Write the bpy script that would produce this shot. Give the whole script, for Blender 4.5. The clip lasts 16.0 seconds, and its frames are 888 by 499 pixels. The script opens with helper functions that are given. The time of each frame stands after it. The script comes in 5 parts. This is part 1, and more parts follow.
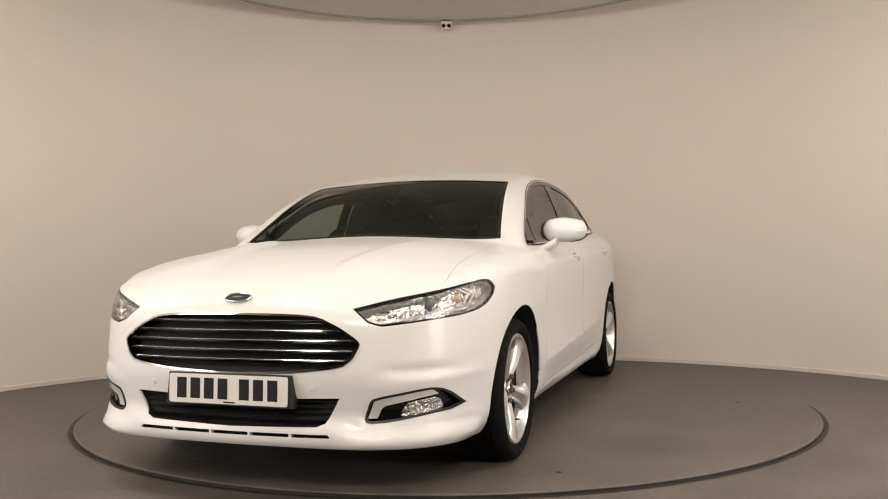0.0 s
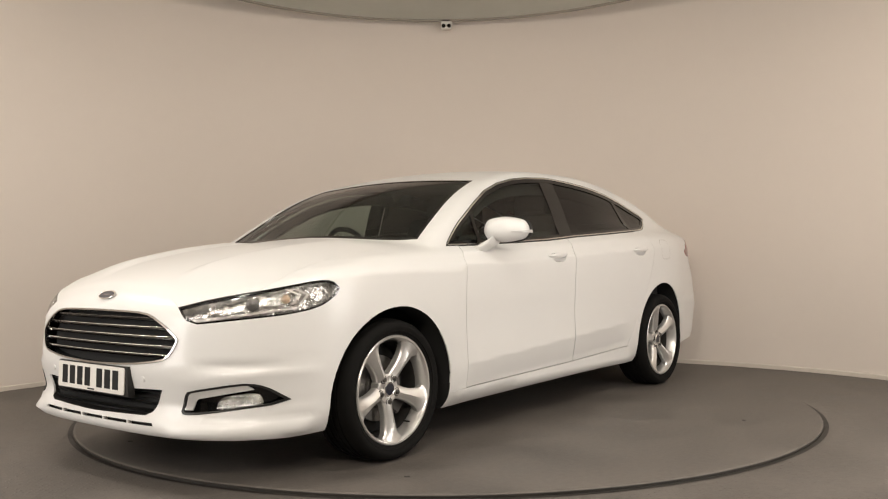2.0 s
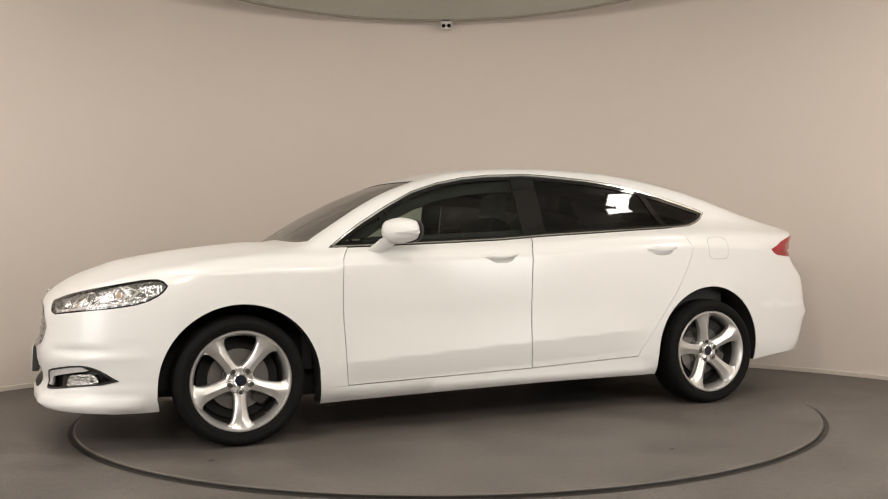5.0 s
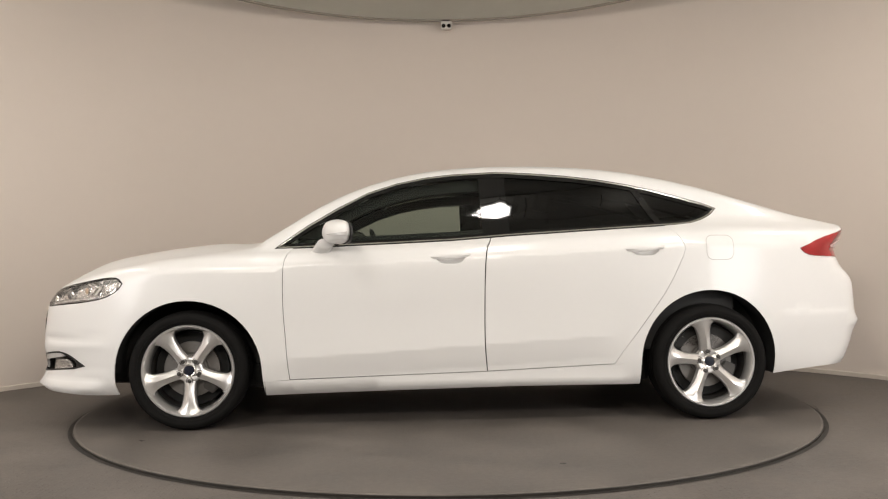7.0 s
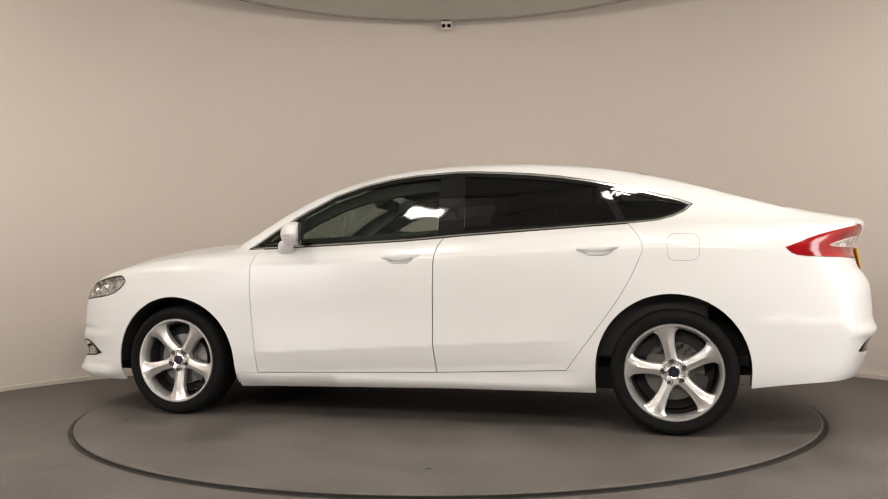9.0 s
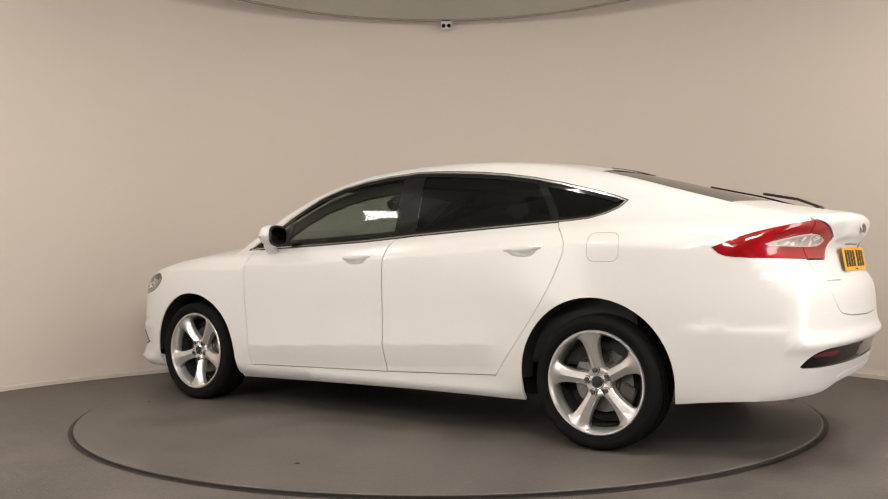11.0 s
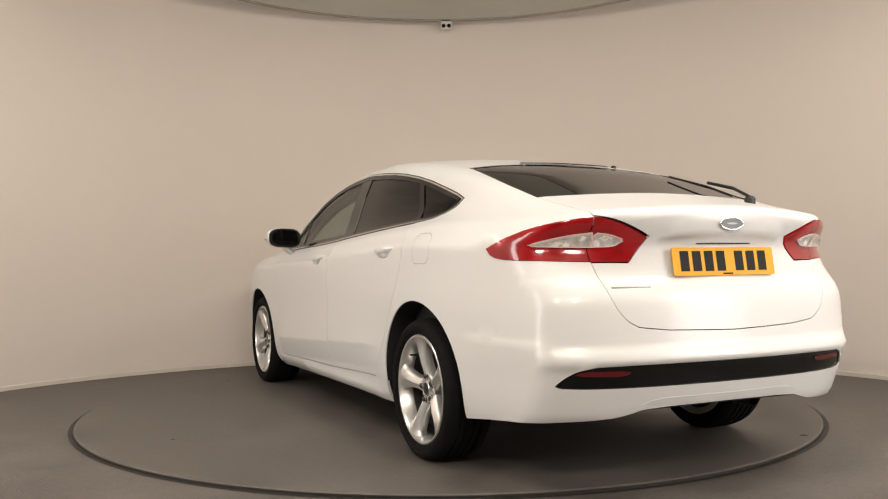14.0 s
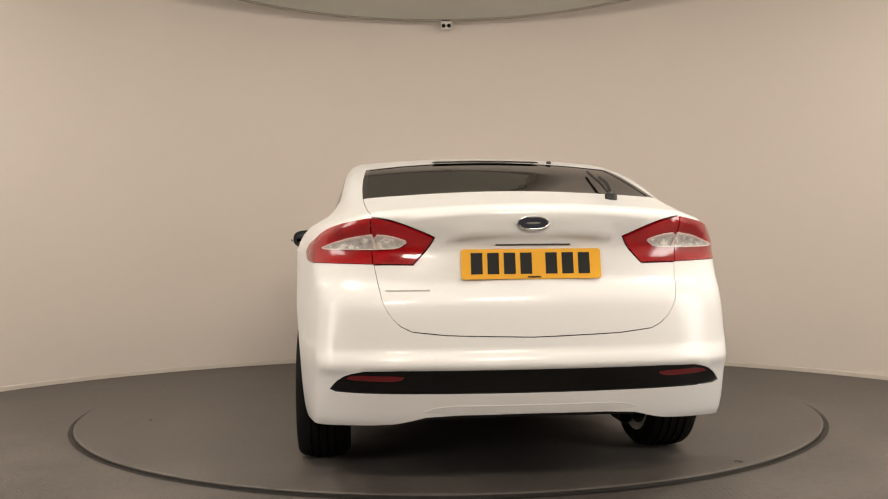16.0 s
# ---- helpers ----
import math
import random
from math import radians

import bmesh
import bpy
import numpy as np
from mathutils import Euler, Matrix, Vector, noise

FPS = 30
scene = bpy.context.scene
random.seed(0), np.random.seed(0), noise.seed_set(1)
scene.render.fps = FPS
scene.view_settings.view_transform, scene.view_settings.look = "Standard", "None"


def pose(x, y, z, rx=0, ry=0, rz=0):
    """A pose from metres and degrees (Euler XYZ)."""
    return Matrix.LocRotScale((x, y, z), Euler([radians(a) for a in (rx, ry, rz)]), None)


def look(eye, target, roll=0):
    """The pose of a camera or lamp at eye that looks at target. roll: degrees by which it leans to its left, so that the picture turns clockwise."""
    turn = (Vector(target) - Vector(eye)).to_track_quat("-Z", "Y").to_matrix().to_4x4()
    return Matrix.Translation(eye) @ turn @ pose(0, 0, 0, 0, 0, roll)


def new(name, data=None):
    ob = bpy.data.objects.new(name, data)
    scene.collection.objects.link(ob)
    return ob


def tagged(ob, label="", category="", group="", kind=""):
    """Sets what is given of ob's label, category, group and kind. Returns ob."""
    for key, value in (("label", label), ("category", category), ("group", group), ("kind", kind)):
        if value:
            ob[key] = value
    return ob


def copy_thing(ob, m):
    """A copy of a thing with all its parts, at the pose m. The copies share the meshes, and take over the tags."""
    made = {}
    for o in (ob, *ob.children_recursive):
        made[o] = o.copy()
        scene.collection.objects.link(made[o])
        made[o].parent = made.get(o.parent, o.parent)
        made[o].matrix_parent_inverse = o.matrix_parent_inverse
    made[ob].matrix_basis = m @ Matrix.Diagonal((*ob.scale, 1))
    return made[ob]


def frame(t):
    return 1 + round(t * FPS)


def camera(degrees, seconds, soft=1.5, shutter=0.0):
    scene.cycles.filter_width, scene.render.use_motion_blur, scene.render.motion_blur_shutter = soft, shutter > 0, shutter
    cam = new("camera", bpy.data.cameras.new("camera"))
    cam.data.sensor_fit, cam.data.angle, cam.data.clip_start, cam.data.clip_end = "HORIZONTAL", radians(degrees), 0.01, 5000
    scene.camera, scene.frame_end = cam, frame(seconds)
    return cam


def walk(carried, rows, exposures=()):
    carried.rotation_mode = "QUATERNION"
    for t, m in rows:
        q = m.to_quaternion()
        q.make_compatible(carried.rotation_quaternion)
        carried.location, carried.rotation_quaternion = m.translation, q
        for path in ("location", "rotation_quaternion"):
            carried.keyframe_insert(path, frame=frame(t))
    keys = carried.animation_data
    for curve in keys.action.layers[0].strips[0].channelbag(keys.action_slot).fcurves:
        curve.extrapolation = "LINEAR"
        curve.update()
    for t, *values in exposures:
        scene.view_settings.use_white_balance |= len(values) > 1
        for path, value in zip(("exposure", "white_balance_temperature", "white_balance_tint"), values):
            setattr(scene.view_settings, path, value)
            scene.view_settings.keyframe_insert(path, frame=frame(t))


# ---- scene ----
import mathutils.geometry

# ---------------------------------------------------------------- camera
cam = camera(54.06, 16.0, soft=1.15)
CAM_POSE = pose(0.025, -5.556, 0.912, 90.52, 0.595, 0.40)
walk(cam, [(0, CAM_POSE), (16, CAM_POSE)], exposures=[
    (0, -0.01, 6430, 10), (3.5, -0.04, 6370, 9), (7, -0.08, 6240, 10), (9, -0.04, 6230, 10), (12.5, 0.0, 6400, 10),
    (14.5, 0.02, 6460, 10), (16, -0.02, 6550, 10)])

# heading of the car and turntable, seconds and degrees
TURN = [(0, 251.33), (0.5, 246.43), (1, 241.81), (1.5, 237.04), (2, 232.21), (2.5, 227.48), (3, 222.46), (3.5, 217.54),
        (4, 213.03), (4.5, 208.17), (5, 203.31), (5.5, 198.45), (6, 193.58), (6.5, 188.72), (7, 183.83), (7.5, 179.13),
        (8, 174.43), (8.5, 169.64), (9, 164.62), (9.5, 159.81), (10, 155.00), (10.5, 150.19), (11, 145.37), (11.5, 140.56),
        (12, 135.64), (12.5, 130.27), (13, 125.36), (13.5, 121.02), (14, 116.11), (14.5, 110.69), (15, 106.08),
        (15.5, 101.63), (16, 96.12)]
CAR_OFF = (0.0127, -0.0696)
FLOOR_Z = -0.018

# ---------------------------------------------------------------- world and light
world = bpy.data.worlds.new("world")
world.use_nodes = True
world.node_tree.nodes["Background"].inputs[0].default_value = (0.9, 0.8, 0.7, 1)
world.node_tree.nodes["Background"].inputs[1].default_value = 0.02
scene.world = world


def area_lamp(name, m, sx, sy, power, color=(1.0, 0.925, 0.83)):
    d = bpy.data.lights.new(name, "AREA")
    d.shape, d.size, d.size_y, d.energy, d.color = "RECTANGLE", sx, sy, power, color
    o = new(name, d)
    o.matrix_world = m
    return o


CEIL_Z = 3.46
PANEL_Z = 3.07
CANOPY_Z = 3.068
# square LED panels hung below the ceiling in front of the canopy: x, y, turn
PANELS = [(-3.3, -0.9, 45), (-1.5, -2.35, 45), (0.66, -2.65, 45), (2.3, -2.45, 45), (3.35, -0.8, 45)]
for px, py, turn in PANELS:
    area_lamp("panel_light", pose(px, py, PANEL_Z - 0.035, 0, 0, turn), 0.38, 0.38, 21 if abs(px) < 3 else 16, (1.0, 0.915, 0.81))
# tilted fill panels, unseen, added above and behind the camera: x, y, z, turn, power
FILL_FLOODS = [(-1.0, -5.8, 2.72, -4, 53), (1.0, -5.8, 2.72, 4, 53)]
for px, py, pz, turn, power in FILL_FLOODS:
    area_lamp("flood_light", pose(px, py, pz, 74, 0, turn) @ pose(0, 0, -0.03), 0.76, 0.40, power, (1.0, 0.88, 0.74))
# upright softboxes on stands beside the camera: x, y, turn, power
STRIPS = [(-3.30, -3.4, -32, 35), (3.35, -3.3, 34, 41)]
STRIP_Z = 1.36
for px, py, turn, power in STRIPS:
    area_lamp("softbox", pose(px, py, STRIP_Z, 90, 0, turn) @ pose(0, 0, -0.03), 0.96, 1.8, power, (1.0, 0.955, 0.90))

# ---------------------------------------------------------------- materials


def material(name, color, rough=0.5, metal=0.0, coat=0.0, var=0.0, scale=8.0, bump=0.0, bump_scale=120.0, spec=0.5, emit=None, relief=0.004):
    m = bpy.data.materials.new(name)
    m.use_nodes = True
    nt = m.node_tree
    b = nt.nodes["Principled BSDF"]
    b.inputs["Base Color"].default_value = (*color, 1)
    b.inputs["Roughness"].default_value = rough
    b.inputs["Metallic"].default_value = metal
    b.inputs["Coat Weight"].default_value = coat
    b.inputs["Coat Roughness"].default_value = 0.04
    b.inputs["Specular IOR Level"].default_value = spec
    if emit:
        b.inputs["Emission Color"].default_value = (*emit[:3], 1)
        b.inputs["Emission Strength"].default_value = emit[3]
    if var or bump:
        tc = nt.nodes.new("ShaderNodeTexCoord")
    if var:
        n1 = nt.nodes.new("ShaderNodeTexNoise")
        n1.inputs["Scale"].default_value, n1.inputs["Detail"].default_value = scale, 6
        n2 = nt.nodes.new("ShaderNodeTexNoise")
        n2.inputs["Scale"].default_value, n2.inputs["Detail"].default_value = scale * 14, 4
        add = nt.nodes.new("ShaderNodeMath")
        add.operation = "MULTIPLY_ADD"
        add.inputs[1].default_value = 0.4
        mr = nt.nodes.new("ShaderNodeMapRange")
        mr.inputs["From Min"].default_value, mr.inputs["From Max"].default_value = 0.4, 1.0
        mr.inputs["To Min"].default_value, mr.inputs["To Max"].default_value = 1 - var, 1 + var
        mx = nt.nodes.new("ShaderNodeMix")
        mx.data_type, mx.blend_type = "RGBA", "MULTIPLY"
        mx.inputs[0].default_value = 1
        mx.inputs[6].default_value = (*color, 1)
        nt.links.new(tc.outputs["Object"], n1.inputs["Vector"])
        nt.links.new(tc.outputs["Object"], n2.inputs["Vector"])
        nt.links.new(n2.outputs["Fac"], add.inputs[0])
        nt.links.new(n1.outputs["Fac"], add.inputs[2])
        nt.links.new(add.outputs[0], mr.inputs["Value"])
        nt.links.new(mr.outputs[0], mx.inputs[7])
        nt.links.new(mx.outputs[2], b.inputs["Base Color"])
        rr = nt.nodes.new("ShaderNodeMapRange")
        rr.inputs["To Min"].default_value, rr.inputs["To Max"].default_value = max(0.02, rough - 0.5 * var), min(1, rough + 0.5 * var)
        nt.links.new(n1.outputs["Fac"], rr.inputs["Value"])
        nt.links.new(rr.outputs[0], b.inputs["Roughness"])
    if bump:
        n3 = nt.nodes.new("ShaderNodeTexNoise")
        n3.inputs["Scale"].default_value, n3.inputs["Detail"].default_value = bump_scale, 4
        bp = nt.nodes.new("ShaderNodeBump")
        bp.inputs["Strength"].default_value, bp.inputs["Distance"].default_value = bump, relief
        nt.links.new(tc.outputs["Object"], n3.inputs["Vector"])
        nt.links.new(n3.outputs["Fac"], bp.inputs["Height"])
        nt.links.new(bp.outputs[0], b.inputs["Normal"])
    return m


def glass_material(name, tint, ior=1.5, rough=0.0):
    m = bpy.data.materials.new(name)
    m.use_nodes = True
    nt = m.node_tree
    nt.nodes.clear()
    out = nt.nodes.new("ShaderNodeOutputMaterial")
    mix = nt.nodes.new("ShaderNodeMixShader")
    lw = nt.nodes.new("ShaderNodeLayerWeight")
    pw = nt.nodes.new("ShaderNodeMath")
    pw.operation = "POWER"
    pw.inputs[1].default_value = 5.0
    fr = nt.nodes.new("ShaderNodeMath")
    fr.operation = "MULTIPLY_ADD"
    f0 = ((ior - 1) / (ior + 1)) ** 2
    fr.inputs[1].default_value, fr.inputs[2].default_value = 1 - f0, f0
    nt.links.new(lw.outputs["Facing"], pw.inputs[0])
    nt.links.new(pw.outputs[0], fr.inputs[0])
    tr = nt.nodes.new("ShaderNodeBsdfTransparent")
    tr.inputs[0].default_value = (*tint, 1)
    gl = nt.nodes.new("ShaderNodeBsdfGlossy")
    gl.inputs["Roughness"].default_value = rough
    nt.links.new(fr.outputs[0], mix.inputs[0])
    nt.links.new(tr.outputs[0], mix.inputs[1])
    nt.links.new(gl.outputs[0], mix.inputs[2])
    nt.links.new(mix.outputs[0], out.inputs[0])
    return m


def floor_material(name, color, studs):
    m = material(name, color, 0.56, var=0.34, scale=2.6)
    nt = m.node_tree
    b = nt.nodes["Principled BSDF"]
    tc = nt.nodes.new("ShaderNodeTexCoord")
    n = nt.nodes.new("ShaderNodeTexNoise")
    n.inputs["Scale"].default_value, n.inputs["Detail"].default_value = 90, 5
    bp = nt.nodes.new("ShaderNodeBump")
    bp.inputs["Strength"].default_value, bp.inputs["Distance"].default_value = (0.6, 0.005) if studs else (0.5, 0.003)
    if studs:
        v = nt.nodes.new("ShaderNodeTexVoronoi")
        v.inputs["Scale"].default_value, v.inputs["Randomness"].default_value = 38, 0.15
        mr = nt.nodes.new("ShaderNodeMapRange")
        mr.inputs["From Min"].default_value, mr.inputs["From Max"].default_value = 0.18, 0.3
        mr.inputs["To Min"].default_value, mr.inputs["To Max"].default_value = 1.0, 0.0
        ad = nt.nodes.new("ShaderNodeMath")
        ad.operation = "MULTIPLY_ADD"
        ad.inputs[1].default_value = 0.35
        nt.links.new(tc.outputs["Object"], v.inputs["Vector"])
        nt.links.new(v.outputs["Distance"], mr.inputs["Value"])
        nt.links.new(n.outputs["Fac"], ad.inputs[0])
        nt.links.new(mr.outputs[0], ad.inputs[2])
        nt.links.new(ad.outputs[0], bp.inputs["Height"])
    else:
        nt.links.new(n.outputs["Fac"], bp.inputs["Height"])
    nt.links.new(tc.outputs["Object"], n.inputs["Vector"])
    nt.links.new(bp.outputs[0], b.inputs["Normal"])
    return m


PAINT = material("white_paint", (0.70, 0.695, 0.685), 0.40, coat=0.42, var=0.012, scale=3)
PAINT.node_tree.nodes["Principled BSDF"].inputs["Coat Roughness"].default_value = 0.14
UNDER = material("black_underbody", (0.012, 0.012, 0.012), 0.85, var=0.2, scale=6)
GLOSS_BLACK = material("gloss_black", (0.005, 0.005, 0.005), 0.035, spec=0.45)
BLACK = material("black_plastic", (0.011, 0.0105, 0.010), 0.45, var=0.12, scale=20, bump=0.1)
DEEP_BLACK = material("deep_gloss_black", (0.003, 0.003, 0.003), 0.05, spec=0.28)
CHROME = material("chrome", (0.86, 0.85, 0.83), 0.16, metal=1.0)
DARK_CHROME = material("dark_chrome", (0.42, 0.41, 0.40), 0.10, metal=1.0)
ALLOY = material("alloy_silver", (0.66, 0.65, 0.635), 0.32, metal=0.78, coat=0.4, var=0.05, scale=14)
DARK_METAL = material("dark_metal", (0.10, 0.095, 0.09), 0.42, metal=0.8, var=0.2, scale=20)
# the dark surroundings that the door mirrors reflect are put into this colour
MIRROR = material("dark_reflection_mirror", (0.22, 0.23, 0.24), 0.03, metal=1.0)
PROJECTOR = material("projector_glass", (0.16, 0.155, 0.15), 0.06, metal=0.3, coat=1.0)
BRAKE = material("brake_steel", (0.20, 0.19, 0.18), 0.45, metal=0.8, var=0.15, scale=30)
RUBBER = material("tyre_rubber", (0.008, 0.0077, 0.0074), 0.8, var=0.25, scale=16, bump=0.2, bump_scale=60, spec=0.1)
GLASS = glass_material("clear_tinted_glass", (0.56, 0.62, 0.58))
SCREEN = glass_material("windscreen_glass", (0.40, 0.45, 0.425))
PRIVACY = glass_material("privacy_glass", (0.03, 0.03, 0.03))
LENS = glass_material("lamp_lens", (0.92, 0.92, 0.92))
RED_LENS = material("red_lens", (0.29, 0.005, 0.008), 0.10, coat=0.5, var=0.3, scale=9)
DARK_RED = material("dark_red_reflector", (0.11, 0.004, 0.006), 0.2, coat=0.2)
CLEAR_LAMP = material("clear_lamp_insert", (0.62, 0.59, 0.56), 0.2, metal=0.3, coat=0.7, var=0.5, scale=30, bump=1.0, bump_scale=60, relief=0.008)
PALE_LENS = material("pale_lens", (0.62, 0.50, 0.47), 0.2, coat=0.5, var=0.1, scale=20)
PALE_GREY = material("pale_grey_lens", (0.50, 0.49, 0.48), 0.25, coat=0.6, var=0.15, scale=20)
FOG_LENS = material("fog_lens", (0.55, 0.54, 0.52), 0.12, metal=0.85, coat=0.8, bump=1.0, bump_scale=45, relief=0.02)
AMBER = material("amber_bulb", (0.50, 0.36, 0.25), 0.3, coat=0.5)
REFLECTOR = material("lamp_reflector", (0.86, 0.85, 0.83), 0.12, metal=0.9, bump=1.0, bump_scale=17, relief=0.03)
BUCKET = material("lamp_bucket", (0.80, 0.79, 0.77), 0.16, metal=0.8, bump=1.0, bump_scale=15, relief=0.025)
PLATE_WHITE = material("plate_white", (0.70, 0.68, 0.64), 0.55, var=0.03, spec=0.3)
PLATE_YELLOW = material("plate_yellow", (0.74, 0.37, 0.02), 0.55, var=0.03, spec=0.3)
INK = material("plate_black", (0.012, 0.012, 0.012), 0.65, spec=0.25)
BADGE = material("dark_blue_badge", (0.008, 0.010, 0.020), 0.3, coat=0.2)
TRIM_DARK = material("interior_dark", (0.016, 0.0155, 0.015), 0.7, var=0.04, scale=2)
CLOTH = material("seat_cloth", (0.045, 0.043, 0.042), 0.9, var=0.06, scale=4)
HEADLINER = material("headliner", (0.05, 0.048, 0.046), 0.95, var=0.03, scale=2)
WALL = material("painted_wall", (0.735, 0.66, 0.595), 0.75, var=0.018, scale=0.9, bump=0.05, bump_scale=35)
CEILING = material("ceiling_grey", (0.46, 0.45, 0.41), 0.9, var=0.05, scale=1.2)
CANOPY = material("canopy_grey", (0.58, 0.585, 0.53), 0.85, var=0.05, scale=1.2)
CHARCOAL = material("charcoal_wall", (0.07, 0.066, 0.062), 0.8, var=0.05, scale=1)
SKIRT = material("white_skirting", (0.66, 0.60, 0.53), 0.5, var=0.04)
FLOOR = floor_material("grey_rubber_floor", (0.112, 0.099, 0.088), True)
TABLE = floor_material("grey_turntable", (0.110, 0.097, 0.086), False)
RIM_DARK = material("dark_rim", (0.020, 0.017, 0.014), 0.6, var=0.3, scale=12)
DIFFUSER = material("panel_diffuser", (0.8, 0.8, 0.8), 0.4, emit=(1.0, 0.93, 0.85, 5.0))
SOFT_DIFFUSER = material("softbox_diffuser", (0.8, 0.8, 0.8), 0.6, emit=(1.0, 0.95, 0.9, 1.0))
WHITE_PLASTIC = material("white_plastic", (0.72, 0.70, 0.66), 0.4, var=0.03)

# ---------------------------------------------------------------- mesh helpers


def part(name, bm, mat, parent=None, label=""):
    me = bpy.data.meshes.new(name)
    bmesh.ops.recalc_face_normals(bm, faces=bm.faces)
    bm.to_mesh(me)
    bm.free()
    me.materials.append(mat)
    ob = new(name, me)
    if parent is not None:
        ob.parent = parent
    if label:
        tagged(ob, label)
    return ob


def smooth(ob, angle=35):
    for poly in ob.data.polygons:
        poly.use_smooth = True
    ob.data.set_sharp_from_angle(angle=radians(angle))
    return ob


def box_bm(sx, sy, sz, m=Matrix(), bevel=0.0, segs=2):
    bm = bmesh.new()
    bmesh.ops.create_cube(bm, size=1, matrix=m @ Matrix.Diagonal((sx, sy, sz, 1)))
    if bevel:
        bmesh.ops.bevel(bm, geom=list(bm.edges), offset=bevel, segments=segs, affect="EDGES", profile=0.6)
    return bm


def lathe_bm(profile, n=64, m=Matrix(), closed=False):
    """Turns (radius, height) pairs round the local z axis."""
    bm = bmesh.new()
    rings = []
    for r, h in profile:
        rings.append([bm.verts.new(m @ Vector((r * math.cos(2 * math.pi * i / n), r * math.sin(2 * math.pi * i / n), h))) for i in range(n)])
    pairs = list(zip(rings, rings[1:])) + ([(rings[-1], rings[0])] if closed else [])
    for a, b in pairs:
        for i in range(n):
            bm.faces.new((a[i], a[(i + 1) % n], b[(i + 1) % n], b[i]))
    return bm


def tube_bm(points, radius, n=8, closed=False):
    bm = bmesh.new()
    pts = [Vector(p) for p in points]
    rings = []
    for i, p in enumerate(pts):
        a = pts[i - 1] if i or closed else pts[0]
        b = pts[(i + 1) % len(pts)] if i < len(pts) - 1 or closed else pts[-1]
        t = (b - a).normalized()
        u = t.cross(Vector((0, 0, 1)))
        u = u.normalized() if u.length > 1e-3 else Vector((1, 0, 0))
        w = t.cross(u).normalized()
        rings.append([bm.verts.new(p + radius * (math.cos(2 * math.pi * k / n) * u + math.sin(2 * math.pi * k / n) * w)) for k in range(n)])
    pairs = list(zip(rings, rings[1:])) + ([(rings[-1], rings[0])] if closed else [])
    for a, b in pairs:
        for k in range(n):
            bm.faces.new((a[k], a[(k + 1) % n], b[(k + 1) % n], b[k]))
    if not closed:
        bm.faces.new(rings[0]), bm.faces.new(rings[-1])
    return bm


def prism_bm(poly, h, m=Matrix(), bevel=0.0):
    """A polygon in local x, y, h thick along z."""
    bm = bmesh.new()
    a = [bm.verts.new(m @ Vector((x, y, 0))) for x, y in poly]
    b = [bm.verts.new(m @ Vector((x, y, h))) for x, y in poly]
    bm.faces.new(a), bm.faces.new(b)
    n = len(poly)
    for i in range(n):
        bm.faces.new((a[i], a[(i + 1) % n], b[(i + 1) % n], b[i]))
    if bevel:
        bmesh.ops.bevel(bm, geom=[e for e in bm.edges], offset=bevel, segments=2, affect="EDGES")
    return bm


# ---------------------------------------------------------------- room


def arc_wall():
    """The curved wall: a bay behind the turntable that runs on as straight sides past the camera."""
    cx, cy, r, th = 0.05, -1.354, 3.835, 0.12
    line = []
    for i in range(73):
        a = radians(-8 + 196 * i / 72)
        line.append((cx + r * math.cos(a), cy + r * math.sin(a)))
    line = [(line[0][0], -7.5)] + line + [(line[-1][0], -7.5)]
    bm = bmesh.new()
    zs = (FLOOR_Z, CEIL_Z)
    inner, outer = [], []
    for x, y in line:
        d = Vector((x - cx, 0 if y < cy - 1 else y - cy, 0)).normalized() * th
        inner.append([bm.verts.new((x, y, z)) for z in zs])
        outer.append([bm.verts.new((x + d.x, y + d.y, z)) for z in zs])
    for i in range(len(line) - 1):
        bm.faces.new((inner[i][0], inner[i + 1][0], inner[i + 1][1], inner[i][1]))
        bm.faces.new((outer[i][0], outer[i][1], outer[i + 1][1], outer[i + 1][0]))
        bm.faces.new((inner[i][1], inner[i + 1][1], outer[i + 1][1], outer[i][1]))
        bm.faces.new((inner[i][0], outer[i][0], outer[i + 1][0], inner[i + 1][0]))
    ob = smooth(part("wall_curved", bm, WALL))
    tagged(ob, "curved matt beige painted studio wall behind the turntable", "wall", kind="structure")
    # skirting
    bm = bmesh.new()
    prof = [(0.0, FLOOR_Z + 0.001), (-0.008, FLOOR_Z + 0.001), (-0.008, FLOOR_Z + 0.030), (-0.003, FLOOR_Z + 0.036), (0.0, FLOOR_Z + 0.036)]
    rows = []
    for x, y in line[1:-1]:
        d = Vector((x - cx, y - cy, 0)).normalized()
        rows.append([bm.verts.new((x + d.x * (o - 0.001), y + d.y * (o - 0.001), z)) for o, z in prof])
    for a, b in zip(rows, rows[1:]):
        for k in range(len(prof) - 1):
            bm.faces.new((a[k], b[k], b[k + 1], a[k + 1]))
    tagged(smooth(part("skirting", bm, SKIRT)), "low pale skirting strip along the curved wall", "skirting", kind="structure")


